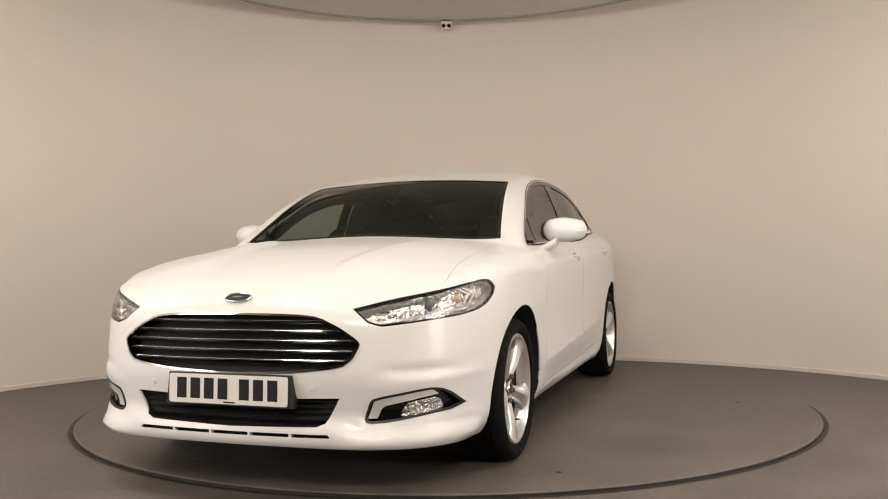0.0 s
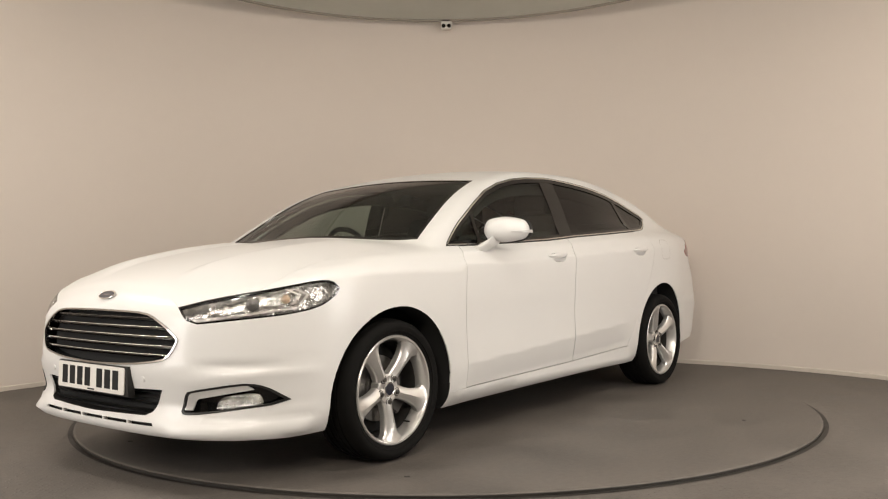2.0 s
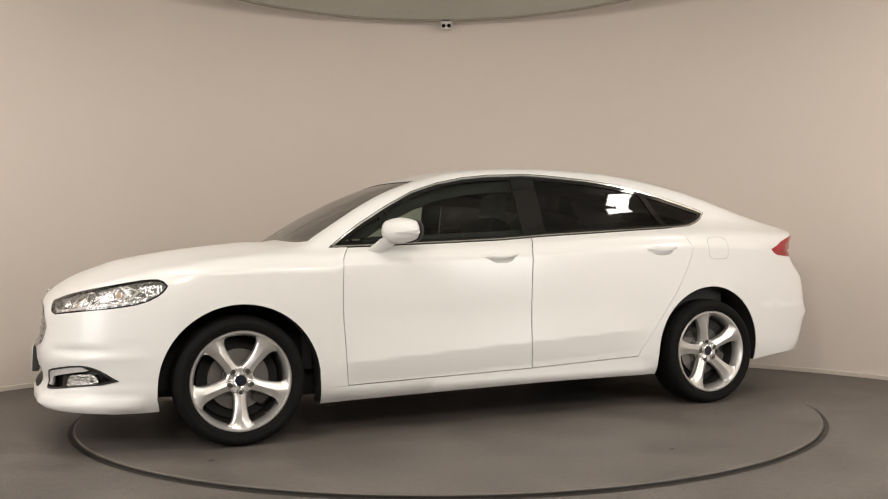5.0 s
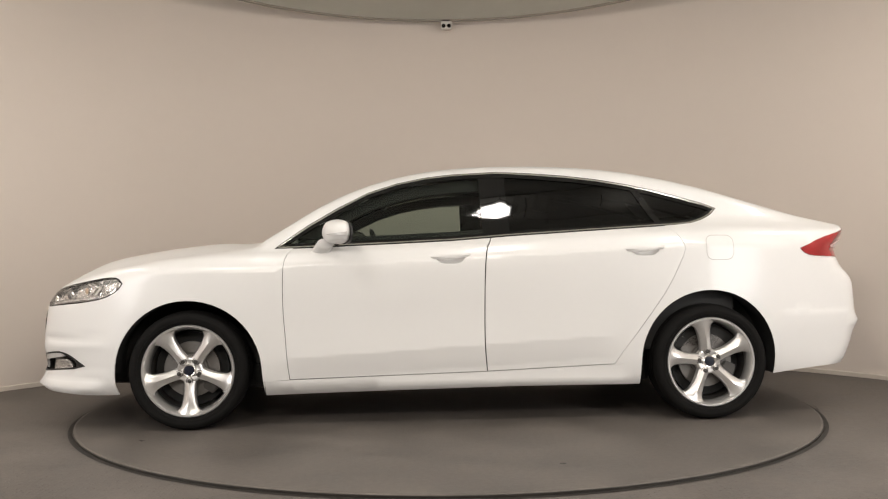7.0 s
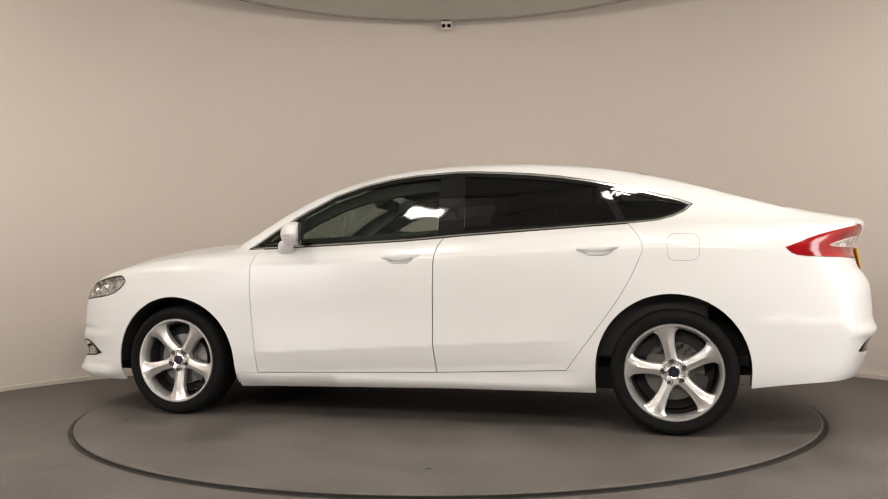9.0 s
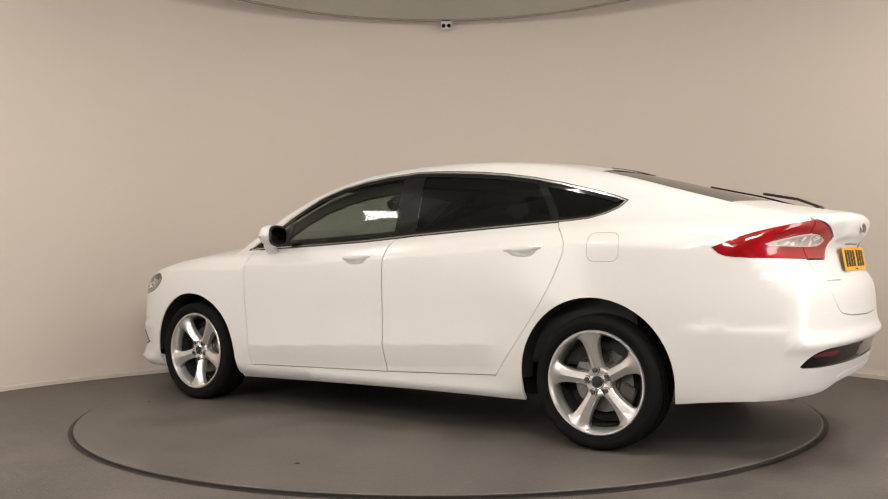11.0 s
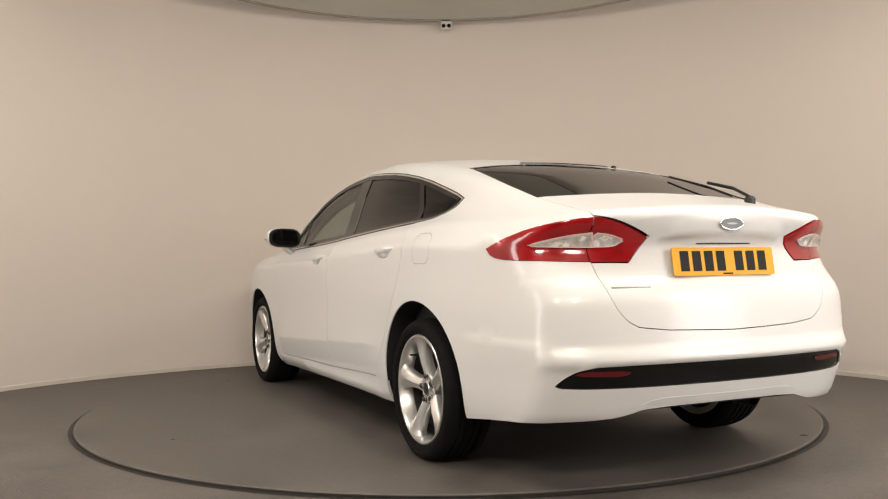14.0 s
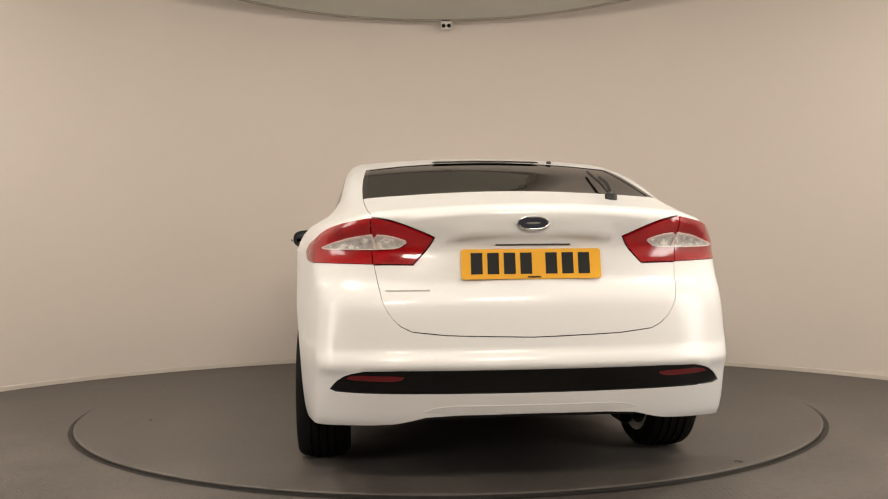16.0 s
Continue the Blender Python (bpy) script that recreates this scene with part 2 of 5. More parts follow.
def build_room():
    bm = box_bm(8.4, 10.6, 0.1, pose(0, -2.4, FLOOR_Z - 0.05))
    tagged(part("floor", bm, FLOOR), "dark grey studded rubber studio floor", "floor", kind="structure")
    bm = box_bm(8.4, 10.6, 0.1, pose(0, -2.4, CEIL_Z + 0.051))
    tagged(part("ceiling", bm, CEILING), "plain grey studio ceiling", "ceiling", kind="structure")
    # unseen wall; its dark colour is there to keep the car's reflections dark
    bm = box_bm(8.0, 0.12, CEIL_Z - FLOOR_Z, pose(0, -7.56, (CEIL_Z + FLOOR_Z) / 2))
    tagged(part("wall_behind", bm, CHARCOAL), "unseen wall behind the camera, kept charcoal to darken reflections", "wall", kind="structure")
    arc_wall()
    # round canopy above the turntable
    prof = [(0.001, CANOPY_Z), (2.29, CANOPY_Z), (2.33, CANOPY_Z + 0.004), (2.335, CANOPY_Z + 0.02), (2.335, CEIL_Z), (0.001, CEIL_Z)]
    can = smooth(part("ceiling_canopy", lathe_bm(prof, 128), CANOPY))
    tagged(can, "round flat grey canopy lowered from the ceiling", "canopy", kind="structure")
    edge = lathe_bm([(2.318, CANOPY_Z - 0.012), (2.345, CANOPY_Z - 0.012), (2.345, CANOPY_Z + 0.012), (2.318, CANOPY_Z + 0.012)], 128, closed=True)
    part("edge_trim", edge, material("canopy_edge", (0.30, 0.27, 0.23), 0.6, var=0.1), can, "thin darker edge strip")
    # lamps
    first = None
    for px, py, turn in PANELS:
        m = pose(px, py, PANEL_Z, 0, 0, turn)
        if first is None:
            first = new("ceiling_panel_light")
            first.matrix_basis = m
            for sx, sy, ox, oy in ((0.46, 0.03, 0, 0.215), (0.46, 0.03, 0, -0.215), (0.03, 0.40, 0.215, 0), (0.03, 0.40, -0.215, 0)):
                part("rod", box_bm(0.008, 0.008, CEIL_Z - PANEL_Z, pose(0.21 * (1 if ox + oy > 0 else -1), 0.21 * (1 if ox - oy > 0 else -1), (CEIL_Z - PANEL_Z) / 2)), DARK_METAL, first)
                part("frame", box_bm(sx, sy, 0.026, pose(ox, oy, -0.013), 0.003), WHITE_PLASTIC, first)
            part("diffuser", box_bm(0.40, 0.40, 0.012, pose(0, 0, -0.010)), DIFFUSER, first, "glowing white diffuser")
            tagged(first, "square white LED panel light hung below the ceiling", "ceiling light", group="ceiling panel lights")
        else:
            copy_thing(first, m)
    first = None
    # bodies for the added fill panels, out of view
    for px, py, pz, turn, power in FILL_FLOODS:
        m = pose(px, py, pz, 74, 0, turn)
        if first is None:
            first = new("flood_light")
            first.matrix_basis = m
            part("housing", box_bm(0.84, 0.48, 0.06, pose(0, 0, 0.03), 0.01), BLACK, first)
            part("diffuser", box_bm(0.78, 0.42, 0.01, pose(0, 0, -0.007)), DIFFUSER, first, "glowing white diffuser")
            stem = pose(0, 0, 0, 74).inverted()
            part("stem", box_bm(0.03, 0.03, CEIL_Z - pz - 0.045, stem @ pose(0, -0.05, (CEIL_Z - pz) / 2 + 0.024)), BLACK, first)
            tagged(first, "unseen tilted fill light panel added behind the camera, hung from the ceiling", "flood light", group="flood lights")
        else:
            copy_thing(first, m)
    first = None
    for px, py, turn, power in STRIPS:
        m = pose(px, py, FLOOR_Z, 0, 0, turn)
        if first is None:
            first = new("softbox")
            first.matrix_basis = m
            up = STRIP_Z - FLOOR_Z
            part("housing", box_bm(1.04, 0.07, 1.88, pose(0, -0.035, up), 0.015), BLACK, first)
            part("diffuser", box_bm(0.98, 0.01, 1.82, pose(0, 0.006, up)), SOFT_DIFFUSER, first, "glowing white diffuser")
            part("pole", box_bm(0.04, 0.04, up - 0.93, pose(0, -0.035, (up - 0.93) / 2 + 0.005), 0.005), BLACK, first)
            part("foot", box_bm(0.70, 0.46, 0.02, pose(0, -0.035, 0.0105), 0.004), BLACK, first)
            tagged(first, "upright black softbox with a white diffuser on a stand", "softbox", group="softboxes")
        else:
            copy_thing(first, m)


def build_turntable():
    r = 2.196
    table = new("turntable")
    prof = [(0.001, 0.0), (r - 0.012, 0.0), (r - 0.004, -0.002), (r, -0.006), (r, -0.016)]
    part("deck", lathe_bm(prof, 160), TABLE, table)
    part("edge_band", lathe_bm([(r - 0.002, -0.005), (r + 0.004, -0.007), (r + 0.004, FLOOR_Z + 0.001), (r - 0.03, FLOOR_Z + 0.001)], 160), RIM_DARK, table, "dark worn edge band")
    for o in table.children:
        smooth(o, 12)
    gap = lathe_bm([(r + 0.004, FLOOR_Z + 0.0015), (r + 0.028, FLOOR_Z + 0.0015)], 160)
    tagged(smooth(part("floor_ring", gap, RIM_DARK)), "dark gap ring in the floor round the turntable", "floor ring", kind="structure")
    rnd = random.Random(5)
    for mx, my, mr in ((-1.835, -1.10, 0.016), (1.62, 1.05, 0.010), (-0.4, 1.75, 0.012), (0.9, -1.72, 0.009), (1.9, -0.55, 0.011)):
        poly = [(mx + mr * rnd.uniform(0.6, 1.5) * math.cos(k * math.pi / 5), my + mr * rnd.uniform(0.6, 1.5) * math.sin(k * math.pi / 5)) for k in range(10)]
        part("scuff", prism_bm(poly, 0.001, pose(0, 0, 0.0005)), RIM_DARK, table, "small dark scuff")
    tagged(table, "large round grey turntable with a thin dark edge", "turntable")
    return table


def build_wall_camera():
    cam_box = new("security_camera")
    cam_box.location = (0.012, 2.352, CANOPY_Z + 0.006)
    part("bracket", box_bm(0.03, 0.05, 0.03, pose(0, 0.0, 0.0), 0.004), WHITE_PLASTIC, cam_box)
    part("housing", box_bm(0.10, 0.07, 0.075, pose(0, 0, -0.05), 0.02, 3), WHITE_PLASTIC, cam_box)
    for sx in (-1, 1):
        part("lens", lathe_bm([(0.001, 0.012), (0.014, 0.012), (0.018, 0.004), (0.018, -0.004)], 20, pose(sx * 0.024, -0.036, -0.062, 90)), GLOSS_BLACK, cam_box, "round black lens")
    part("cap", box_bm(0.07, 0.05, 0.012, pose(0, -0.012, -0.012), 0.004), BLACK, cam_box, "dark top clip")
    tagged(cam_box, "small white twin-lens security camera under the canopy edge", "security camera")

# ---------------------------------------------------------------- the car's outer form
# Car space: x forward from between the axles, y to its left, z up from the ground.


def spline(xs, ys):
    """A smooth curve through the given knots that doesn't overshoot."""
    xs, ys = np.array(xs, float), np.array(ys, float)
    if xs[0] > xs[-1]:
        xs, ys = xs[::-1], ys[::-1]
    h = np.diff(xs)
    d = np.diff(ys) / h
    m = np.zeros_like(xs)
    m[0], m[-1] = d[0], d[-1]
    for i in range(1, len(xs) - 1):
        if d[i - 1] * d[i] > 0:
            w1, w2 = 2 * h[i] + h[i - 1], h[i] + 2 * h[i - 1]
            m[i] = (w1 + w2) / (w1 / d[i - 1] + w2 / d[i])

    def f(x):
        x = np.asarray(x, float)
        xc = np.clip(x, xs[0], xs[-1])
        i = np.clip(np.searchsorted(xs, xc) - 1, 0, len(xs) - 2)
        t = (xc - xs[i]) / h[i]
        v = ((1 + 2 * t) * (1 - t) ** 2 * ys[i] + t * (1 - t) ** 2 * h[i] * m[i] + t * t * (3 - 2 * t) * ys[i + 1] + t * t * (t - 1) * h[i] * m[i + 1])
        return v + np.where(x < xs[0], (x - xs[0]) * m[0], 0) + np.where(x > xs[-1], (x - xs[-1]) * m[-1], 0)
    return f


def ramp(x, a, b):
    t = np.clip((x - a) / (b - a), 0, 1)
    return t * t * (3 - 2 * t)


roof_line = spline([2.40, 2.36, 2.30, 2.25, 2.198, 2.06, 1.922, 1.783, 1.644, 1.505, 1.365, 1.225, 1.10, 1.013, 0.872, 0.729, 0.586, 0.443,
                    0.30, 0.12, -0.06, -0.25, -0.44, -0.60, -0.79, -0.97, -1.155, -1.34, -1.525, -1.71, -1.90, -2.085, -2.273, -2.42, -2.50],
                   [0.68, 0.722, 0.763, 0.790, 0.825, 0.881, 0.917, 0.943, 0.965, 0.982, 0.996, 1.009, 1.021, 1.071, 1.157, 1.242, 1.312, 1.365,
                    1.404, 1.438, 1.456, 1.464, 1.465, 1.461, 1.450, 1.431, 1.402, 1.364, 1.318, 1.266, 1.214, 1.167, 1.130, 1.104, 1.087])
crown = spline([2.4, 2.25, 1.9, 1.4, 1.0, 0.4, -0.4, -1.3, -2.0, -2.5], [0.26, 0.21, 0.12, 0.085, 0.08, 0.09, 0.085, 0.08, 0.10, 0.13])
belt = spline([2.4, 0.97, 0.3, -0.2, -0.64, -1.27, -1.53, -2.1, -2.5], [0.94, 0.967, 0.991, 1.018, 1.046, 1.083, 1.095, 1.09, 1.07])
flank = spline([0.05, 0.16, 0.20, 0.24, 0.29, 0.38, 0.49, 0.60, 0.72, 0.83, 0.885, 0.905, 0.955, 0.985, 1.02, 1.18, 1.30, 1.40, 1.50],
               [0.70, 0.80, 0.842, 0.868, 0.882, 0.891, 0.894, 0.897, 0.902, 0.903, 0.900, 0.886, 0.858, 0.812, 0.788, 0.728, 0.676, 0.628, 0.57])
front_taper = spline([0.9, 1.4, 1.7, 1.9, 2.0, 2.1, 2.3], [0, 0.004, 0.026, 0.055, 0.075, 0.11, 0.22])
rear_taper = spline([-2.6, -2.3, -2.1, -1.94, -1.7, -1.4, -0.6], [0.30, 0.19, 0.125, 0.088, 0.042, 0.014, 0.0])
nose_line = spline([0.12, 0.17, 0.20, 0.235, 0.27, 0.33, 0.38, 0.47, 0.52, 0.60, 0.66, 0.72, 0.762, 0.80, 0.86, 1.0],
                   [2.22, 2.30, 2.348, 2.374, 2.370, 2.342, 2.350, 2.362, 2.356, 2.346, 2.338, 2.328, 2.318, 2.30, 2.24, 2.1])
tail_line = spline([0.20, 0.26, 0.30, 0.38, 0.42, 0.47, 0.50, 0.515, 0.535, 0.575, 0.64, 0.74, 0.81, 0.83, 0.88, 0.94, 0.965, 1.0, 1.035, 1.07, 1.10, 1.13],
                   [-2.27, -2.33, -2.375, -2.41, -2.425, -2.44, -2.456, -2.470, -2.468, -2.450, -2.446, -2.438, -2.412, -2.396, -2.384, -2.374, -2.382, -2.408, -2.430, -2.442, -2.442, -2.40])


def flank_y(x, z):
    zb = belt(x)
    zz = np.where(z < 0.6, z, np.where(z < zb, 0.6 + (z - 0.6) * (0.985 - 0.6) / (zb - 0.6), 0.985 + (z - zb)))
    y = flank(zz)
    # the lower crease of the doors climbs towards the rear
    d = z - (0.428 - 0.0536 * x)
    step = np.where(d > 0, 0.010 * (1 - np.clip(d / 0.26, 0, 1)) ** 2, 0.010 - 0.165 * np.clip(-d, 0, 0.12))
    y = y + step * (1 - ramp(x, 0.80, 0.99)) * (1 - ramp(-x, 0.72, 0.99))
    # the sill stands out below the doors
    y = y + 0.016 * np.exp(-((z - 0.222) / 0.036) ** 2) * (1 - ramp(np.abs(x), 0.88, 1.02))
    # ledge along the top of the rear bumper
    y = y + 0.004 * ramp(-x, 1.80, 1.92) * (1 - ramp(z, 0.582, 0.606)) * ramp(z, 0.40, 0.54)
    y = y - front_taper(x) * (0.85 + 0.5 * ramp(z, 0.6, 0.95))
    y = y - rear_taper(x) * (0.72 + 0.28 * ramp(z, 0.55, 0.95))
    y = y - 0.062 * ramp(-x, 0.55, 1.55) * ramp(z, 1.0, 1.16)
    y = y + 0.010 * np.exp(-((x - 1.425) / 0.42) ** 2) * ramp(z, 0.25, 0.5) * (1 - ramp(z, 0.6, 0.85))
    y = y + 0.014 * np.exp(-((x + 1.425) / 0.42) ** 2) * ramp(z, 0.25, 0.5) * (1 - ramp(z, 0.62, 0.9))
    return y


def top_z(x, y):
    y = np.abs(y)
    z = roof_line(x) - crown(x) * y * y
    # two soft ribs on the bonnet
    rib = ramp(x, 1.1, 1.35) * (1 - ramp(x, 1.95, 2.2))
    centre = 0.36 + 0.10 * (1.6 - x)
    return z + rib * 0.021 * (ramp(y, centre - 0.055, centre + 0.03) - 1.0 * ramp(y, centre + 0.03, centre + 0.42))


def smax(a, b, k):
    h = np.maximum(k - np.abs(a - b), 0) / k
    return np.maximum(a, b) + h * h * k * 0.25


def body(p):
    """Below nought inside the car, above outside."""
    x, y, z = p[..., 0], np.abs(p[..., 1]), p[..., 2]
    front = x - (nose_line(z) - 0.12 * y ** 2 - 0.84 * y ** 6)
    rear = (tail_line(z) + (0.12 + 0.12 * ramp(z, 0.72, 0.98)) * y ** 2 + 0.35 * y ** 6) - x
    # overhanging ledge above the number plate, dropping towards the lamps
    over = z - (0.966 - 0.055 * ramp(y, 0.27, 0.40))
    rear = rear + 0.014 * ramp(over, 0.0, 0.020) * (1 - ramp(over, 0.02, 0.08)) * (1 - ramp(y, 0.24, 0.36)) * np.where(rear > -0.3, -1.0, 0.0)
    f = smax(y - flank_y(x, z), z - top_z(x, y), 0.055)
    f = smax(f, front, 0.06)
    # bumper corner: a soft crease above the fog lamps and a lip along the bottom
    nose = ramp(x, 1.82, 1.98)
    line = 0.452 + 0.11 * (y - 0.5)
    f = f + nose * ramp(y, 0.46, 0.74) * (0.014 * np.exp(-((z - line - 0.012) / 0.018) ** 2) - 0.010 * np.exp(-((z - line + 0.03) / 0.03) ** 2))
    f = f + nose * (0.010 * np.exp(-((z - 0.275) / 0.016) ** 2) - 0.018 * np.exp(-((z - 0.228) / 0.022) ** 2)) * ramp(y, 0.42, 0.55)
    return smax(f, rear, 0.045)


def march(o, d, reach):
    lo, hi = np.zeros(len(o)), np.full(len(o), float(reach))
    for _ in range(34):
        mid = (lo + hi) / 2
        inside = body(o + d * mid[:, None]) < 0
        lo, hi = np.where(inside, mid, lo), np.where(inside, hi, mid)
    return o + d * lo[:, None]


def normals(p, e=0.004):
    g = np.stack([body(p + e * np.eye(3)[i]) - body(p - e * np.eye(3)[i]) for i in range(3)], 1)
    return g / np.linalg.norm(g, axis=1, keepdims=True)


AX_Z = 0.62


def lift_to(kind, q):
    """Points of the body from the two coordinates of a panel's sheet."""
    a, b = q[:, 0], q[:, 1]
    z0 = np.zeros(len(q))
    if kind == "tube":
        t = b / 0.8
        return march(np.stack([a, z0, z0 + AX_Z], 1), np.stack([z0, np.cos(t), np.sin(t)], 1), 1.5)
    if kind == "top":
        return march(np.stack([a, b, z0 + 0.5], 1), np.stack([z0, z0, z0 + 1], 1), 1.5)
    if kind == "nose":
        return march(np.stack([z0 + 1.3, z0, b], 1), np.stack([np.cos(a), np.sin(a), z0], 1), 1.6)
    if kind == "tail":
        return march(np.stack([z0 - 1.3, z0, b], 1), np.stack([-np.cos(a), np.sin(a), z0], 1), 1.6)
    if kind == "hatch":
        t = b / 0.6
        return march(np.stack([z0 - 1.75, a, z0 + 0.75], 1), np.stack([-np.cos(t), z0, np.sin(t)], 1), 1.4)
    if kind == "side":
        return march(np.stack([a, z0, b], 1), np.stack([z0, z0 + 1, z0], 1), 1.4)
    if kind == "front":
        return march(np.stack([z0 + 1.2, a, b], 1), np.stack([z0 + 1, z0, z0], 1), 1.6)
    return march(np.stack([z0 - 1.2, a, b], 1), np.stack([z0 - 1, z0, z0], 1), 1.6)


def flatten(kind, p):
    x, y, z = p[:, 0], p[:, 1], p[:, 2]
    if kind == "tube":
        t = np.arctan2(z - AX_Z, y)
        return np.stack([x, np.where(t < -math.pi / 2, t + 2 * math.pi, t) * 0.8], 1)
    if kind == "top":
        return np.stack([x, y], 1)
    if kind == "nose":
        return np.stack([np.arctan2(y, x - 1.3), z], 1)
    if kind == "tail":
        return np.stack([np.arctan2(y, -1.3 - x), z], 1)
    if kind == "side":
        return np.stack([x, z], 1)
    if kind == "hatch":
        return np.stack([y, np.arctan2(z - 0.75, -1.75 - x) * 0.6], 1)
    return np.stack([y, z], 1)


def dense(pts, step=0.025):
    out = []
    for a, b in zip(pts, pts[1:]):
        a, b = np.array(a, float), np.array(b, float)
        n = max(1, int(np.ceil(np.linalg.norm(b - a) / step)))
        out += [a + (b - a) * i / n for i in range(n)]
    return np.array(out + [np.array(pts[-1], float)])


def rounded(pts, rounds=2):
    """Corner cutting for an open run of points, the ends kept."""
    pts = [np.array(p, float) for p in pts]
    for _ in range(rounds):
        new_pts = [pts[0]]
        for a, b in zip(pts, pts[1:]):
            new_pts += [a * 0.75 + b * 0.25, a * 0.25 + b * 0.75]
        pts = new_pts + [pts[-1]]
    return pts


def run(kind, *pts, soft=1):
    """A run along the body: two coordinates of the named sheet for each knot."""
    p = rounded(pts, soft) if soft else pts
    return lift_to(kind, dense(p))


def join_runs(*runs):
    out = [runs[0]]
    for r in runs[1:]:
        out.append(r)
    p = np.concatenate(out)
    keep = [0]
    for i in range(1, len(p)):
        if np.linalg.norm(p[i] - p[keep[-1]]) > 0.004:
            keep.append(i)
    if np.linalg.norm(p[keep[-1]] - p[0]) < 0.004:
        keep.pop()
    return p[keep]


def flip(p):
    return p[::-1] * np.array([1, -1, 1])


def inside_poly(q, poly):
    x, y = q[:, 0], q[:, 1]
    c = np.zeros(len(q), bool)
    a, b = poly, np.roll(poly, -1, 0)
    for (x0, y0), (x1, y1) in zip(a, b):
        if y0 == y1:
            continue
        c ^= ((y0 > y) != (y1 > y)) & (x < (x1 - x0) * (y - y0) / (y1 - y0) + x0)
    return c


def area2(poly):
    x, y = poly[:, 0], poly[:, 1]
    return 0.5 * np.sum(x * np.roll(y, -1) - np.roll(x, -1) * y)


def inset(poly, d):
    """Moves a closed outline inwards by d."""
    if area2(poly) < 0:
        poly = poly[::-1]
    a = poly - np.roll(poly, 1, 0)
    b = np.roll(poly, -1, 0) - poly
    na = np.stack([-a[:, 1], a[:, 0]], 1) / np.maximum(np.linalg.norm(a, axis=1, keepdims=True), 1e-9)
    nb = np.stack([-b[:, 1], b[:, 0]], 1) / np.maximum(np.linalg.norm(b, axis=1, keepdims=True), 1e-9)
    n = na + nb
    n /= np.maximum((n * n).sum(1, keepdims=True) / 2, 0.5)
    return poly + n * d


def panel(name, kind, outline, mat, parent, holes=(), step=0.035, gap=0.0018, depth=0.014, raise_by=0.0, label="", mirror=False, calm=0.004):
    """A sheet of the body inside an outline (points on the body), with holes, turned in at its edges."""
    poly = inset(flatten(kind, outline), gap)
    holes2 = [inset(flatten(kind, h), -gap) for h in holes]
    lo, hi = poly.min(0), poly.max(0)
    gx, gy = np.meshgrid(np.arange(lo[0] + step / 2, hi[0], step), np.arange(lo[1] + step / 2, hi[1], step), indexing="ij")
    g = np.stack([gx.ravel(), gy.ravel()], 1)
    ok = inside_poly(g, poly)
    for h in holes2:
        ok &= ~inside_poly(g, h)
    g = g[ok]
    rim = np.concatenate([poly] + holes2)
    if len(g):
        near = np.array([np.min(((rim - q) ** 2).sum(1)) for q in g])
        g = g[near > (0.45 * step) ** 2]
    verts = [Vector(v) for v in np.concatenate([rim, g])]
    edges, s = [], 0
    for loop in [poly] + holes2:
        n = len(loop)
        edges += [(s + i, s + (i + 1) % n) for i in range(n)]
        s += n
    vs, _, fs, *_ = mathutils.geometry.delaunay_2d_cdt(verts, edges, [], 0, 1e-6)
    vs = np.array([tuple(v) for v in vs])
    tri = np.array([f for f in fs if len(f) == 3])
    mid = vs[tri].mean(1)
    ok = inside_poly(mid, poly)
    for h in holes2:
        ok &= ~inside_poly(mid, h)
    # drop slivers that lie along the rim
    ea = [np.linalg.norm(vs[tri[:, i]] - vs[tri[:, (i + 1) % 3]], axis=1) for i in range(3)]
    longest = np.max(ea, axis=0)
    d1, d2 = vs[tri[:, 1]] - vs[tri[:, 0]], vs[tri[:, 2]] - vs[tri[:, 0]]
    turn = d1[:, 0] * d2[:, 1] - d1[:, 1] * d2[:, 0]
    ok &= ~((np.abs(turn) / np.maximum(longest, 1e-9) < 0.0022) & (tri.max(1) < len(rim)))
    tri, turn = tri[ok], turn[ok]
    tri[turn < 0] = tri[turn < 0][:, ::-1]
    p = lift_to(kind, vs)
    n = normals(p, calm)
    p = p + n * raise_by
    if mirror:
        p, n = p * np.array([1, -1, 1]), n * np.array([1, -1, 1])
    fn = np.cross(p[tri[:, 1]] - p[tri[:, 0]], p[tri[:, 2]] - p[tri[:, 0]])
    if np.sum(fn * n[tri].sum(1)) < 0:
        tri = tri[:, ::-1]
    count = {}
    for f in tri:
        for a, b in ((f[0], f[1]), (f[1], f[2]), (f[2], f[0])):
            count[(a, b)] = True
    border = [e for e in count if (e[1], e[0]) not in count]
    faces = [tuple(int(i) for i in f) for f in tri]
    loops_n = [tuple(n[i]) for f in faces for i in f]
    pts = [tuple(v) for v in p]
    if depth:
        low = {}
        for a, b in border:
            for i in (a, b):
                if i not in low:
                    low[i] = len(pts)
                    pts.append(tuple(p[i] - n[i] * depth))
        for a, b in border:
            fq = (int(b), int(a), low[a], low[b])
            q = [np.array(pts[i]) for i in fq]
            nn = np.cross(q[1] - q[0], q[2] - q[0])
            ln = np.linalg.norm(nn)
            nn = nn / ln if ln > 1e-12 else n[a]
            faces.append(fq)
            loops_n += [tuple(nn)] * 4
    me = bpy.data.meshes.new(name)
    me.from_pydata(pts, [], faces)
    me.update()
    for poly_ in me.polygons:
        poly_.use_smooth = True
    me.normals_split_custom_set(loops_n)
    me.materials.append(mat)
    ob = new(name, me)
    ob.parent = parent
    if label:
        tagged(ob, label)
    return ob


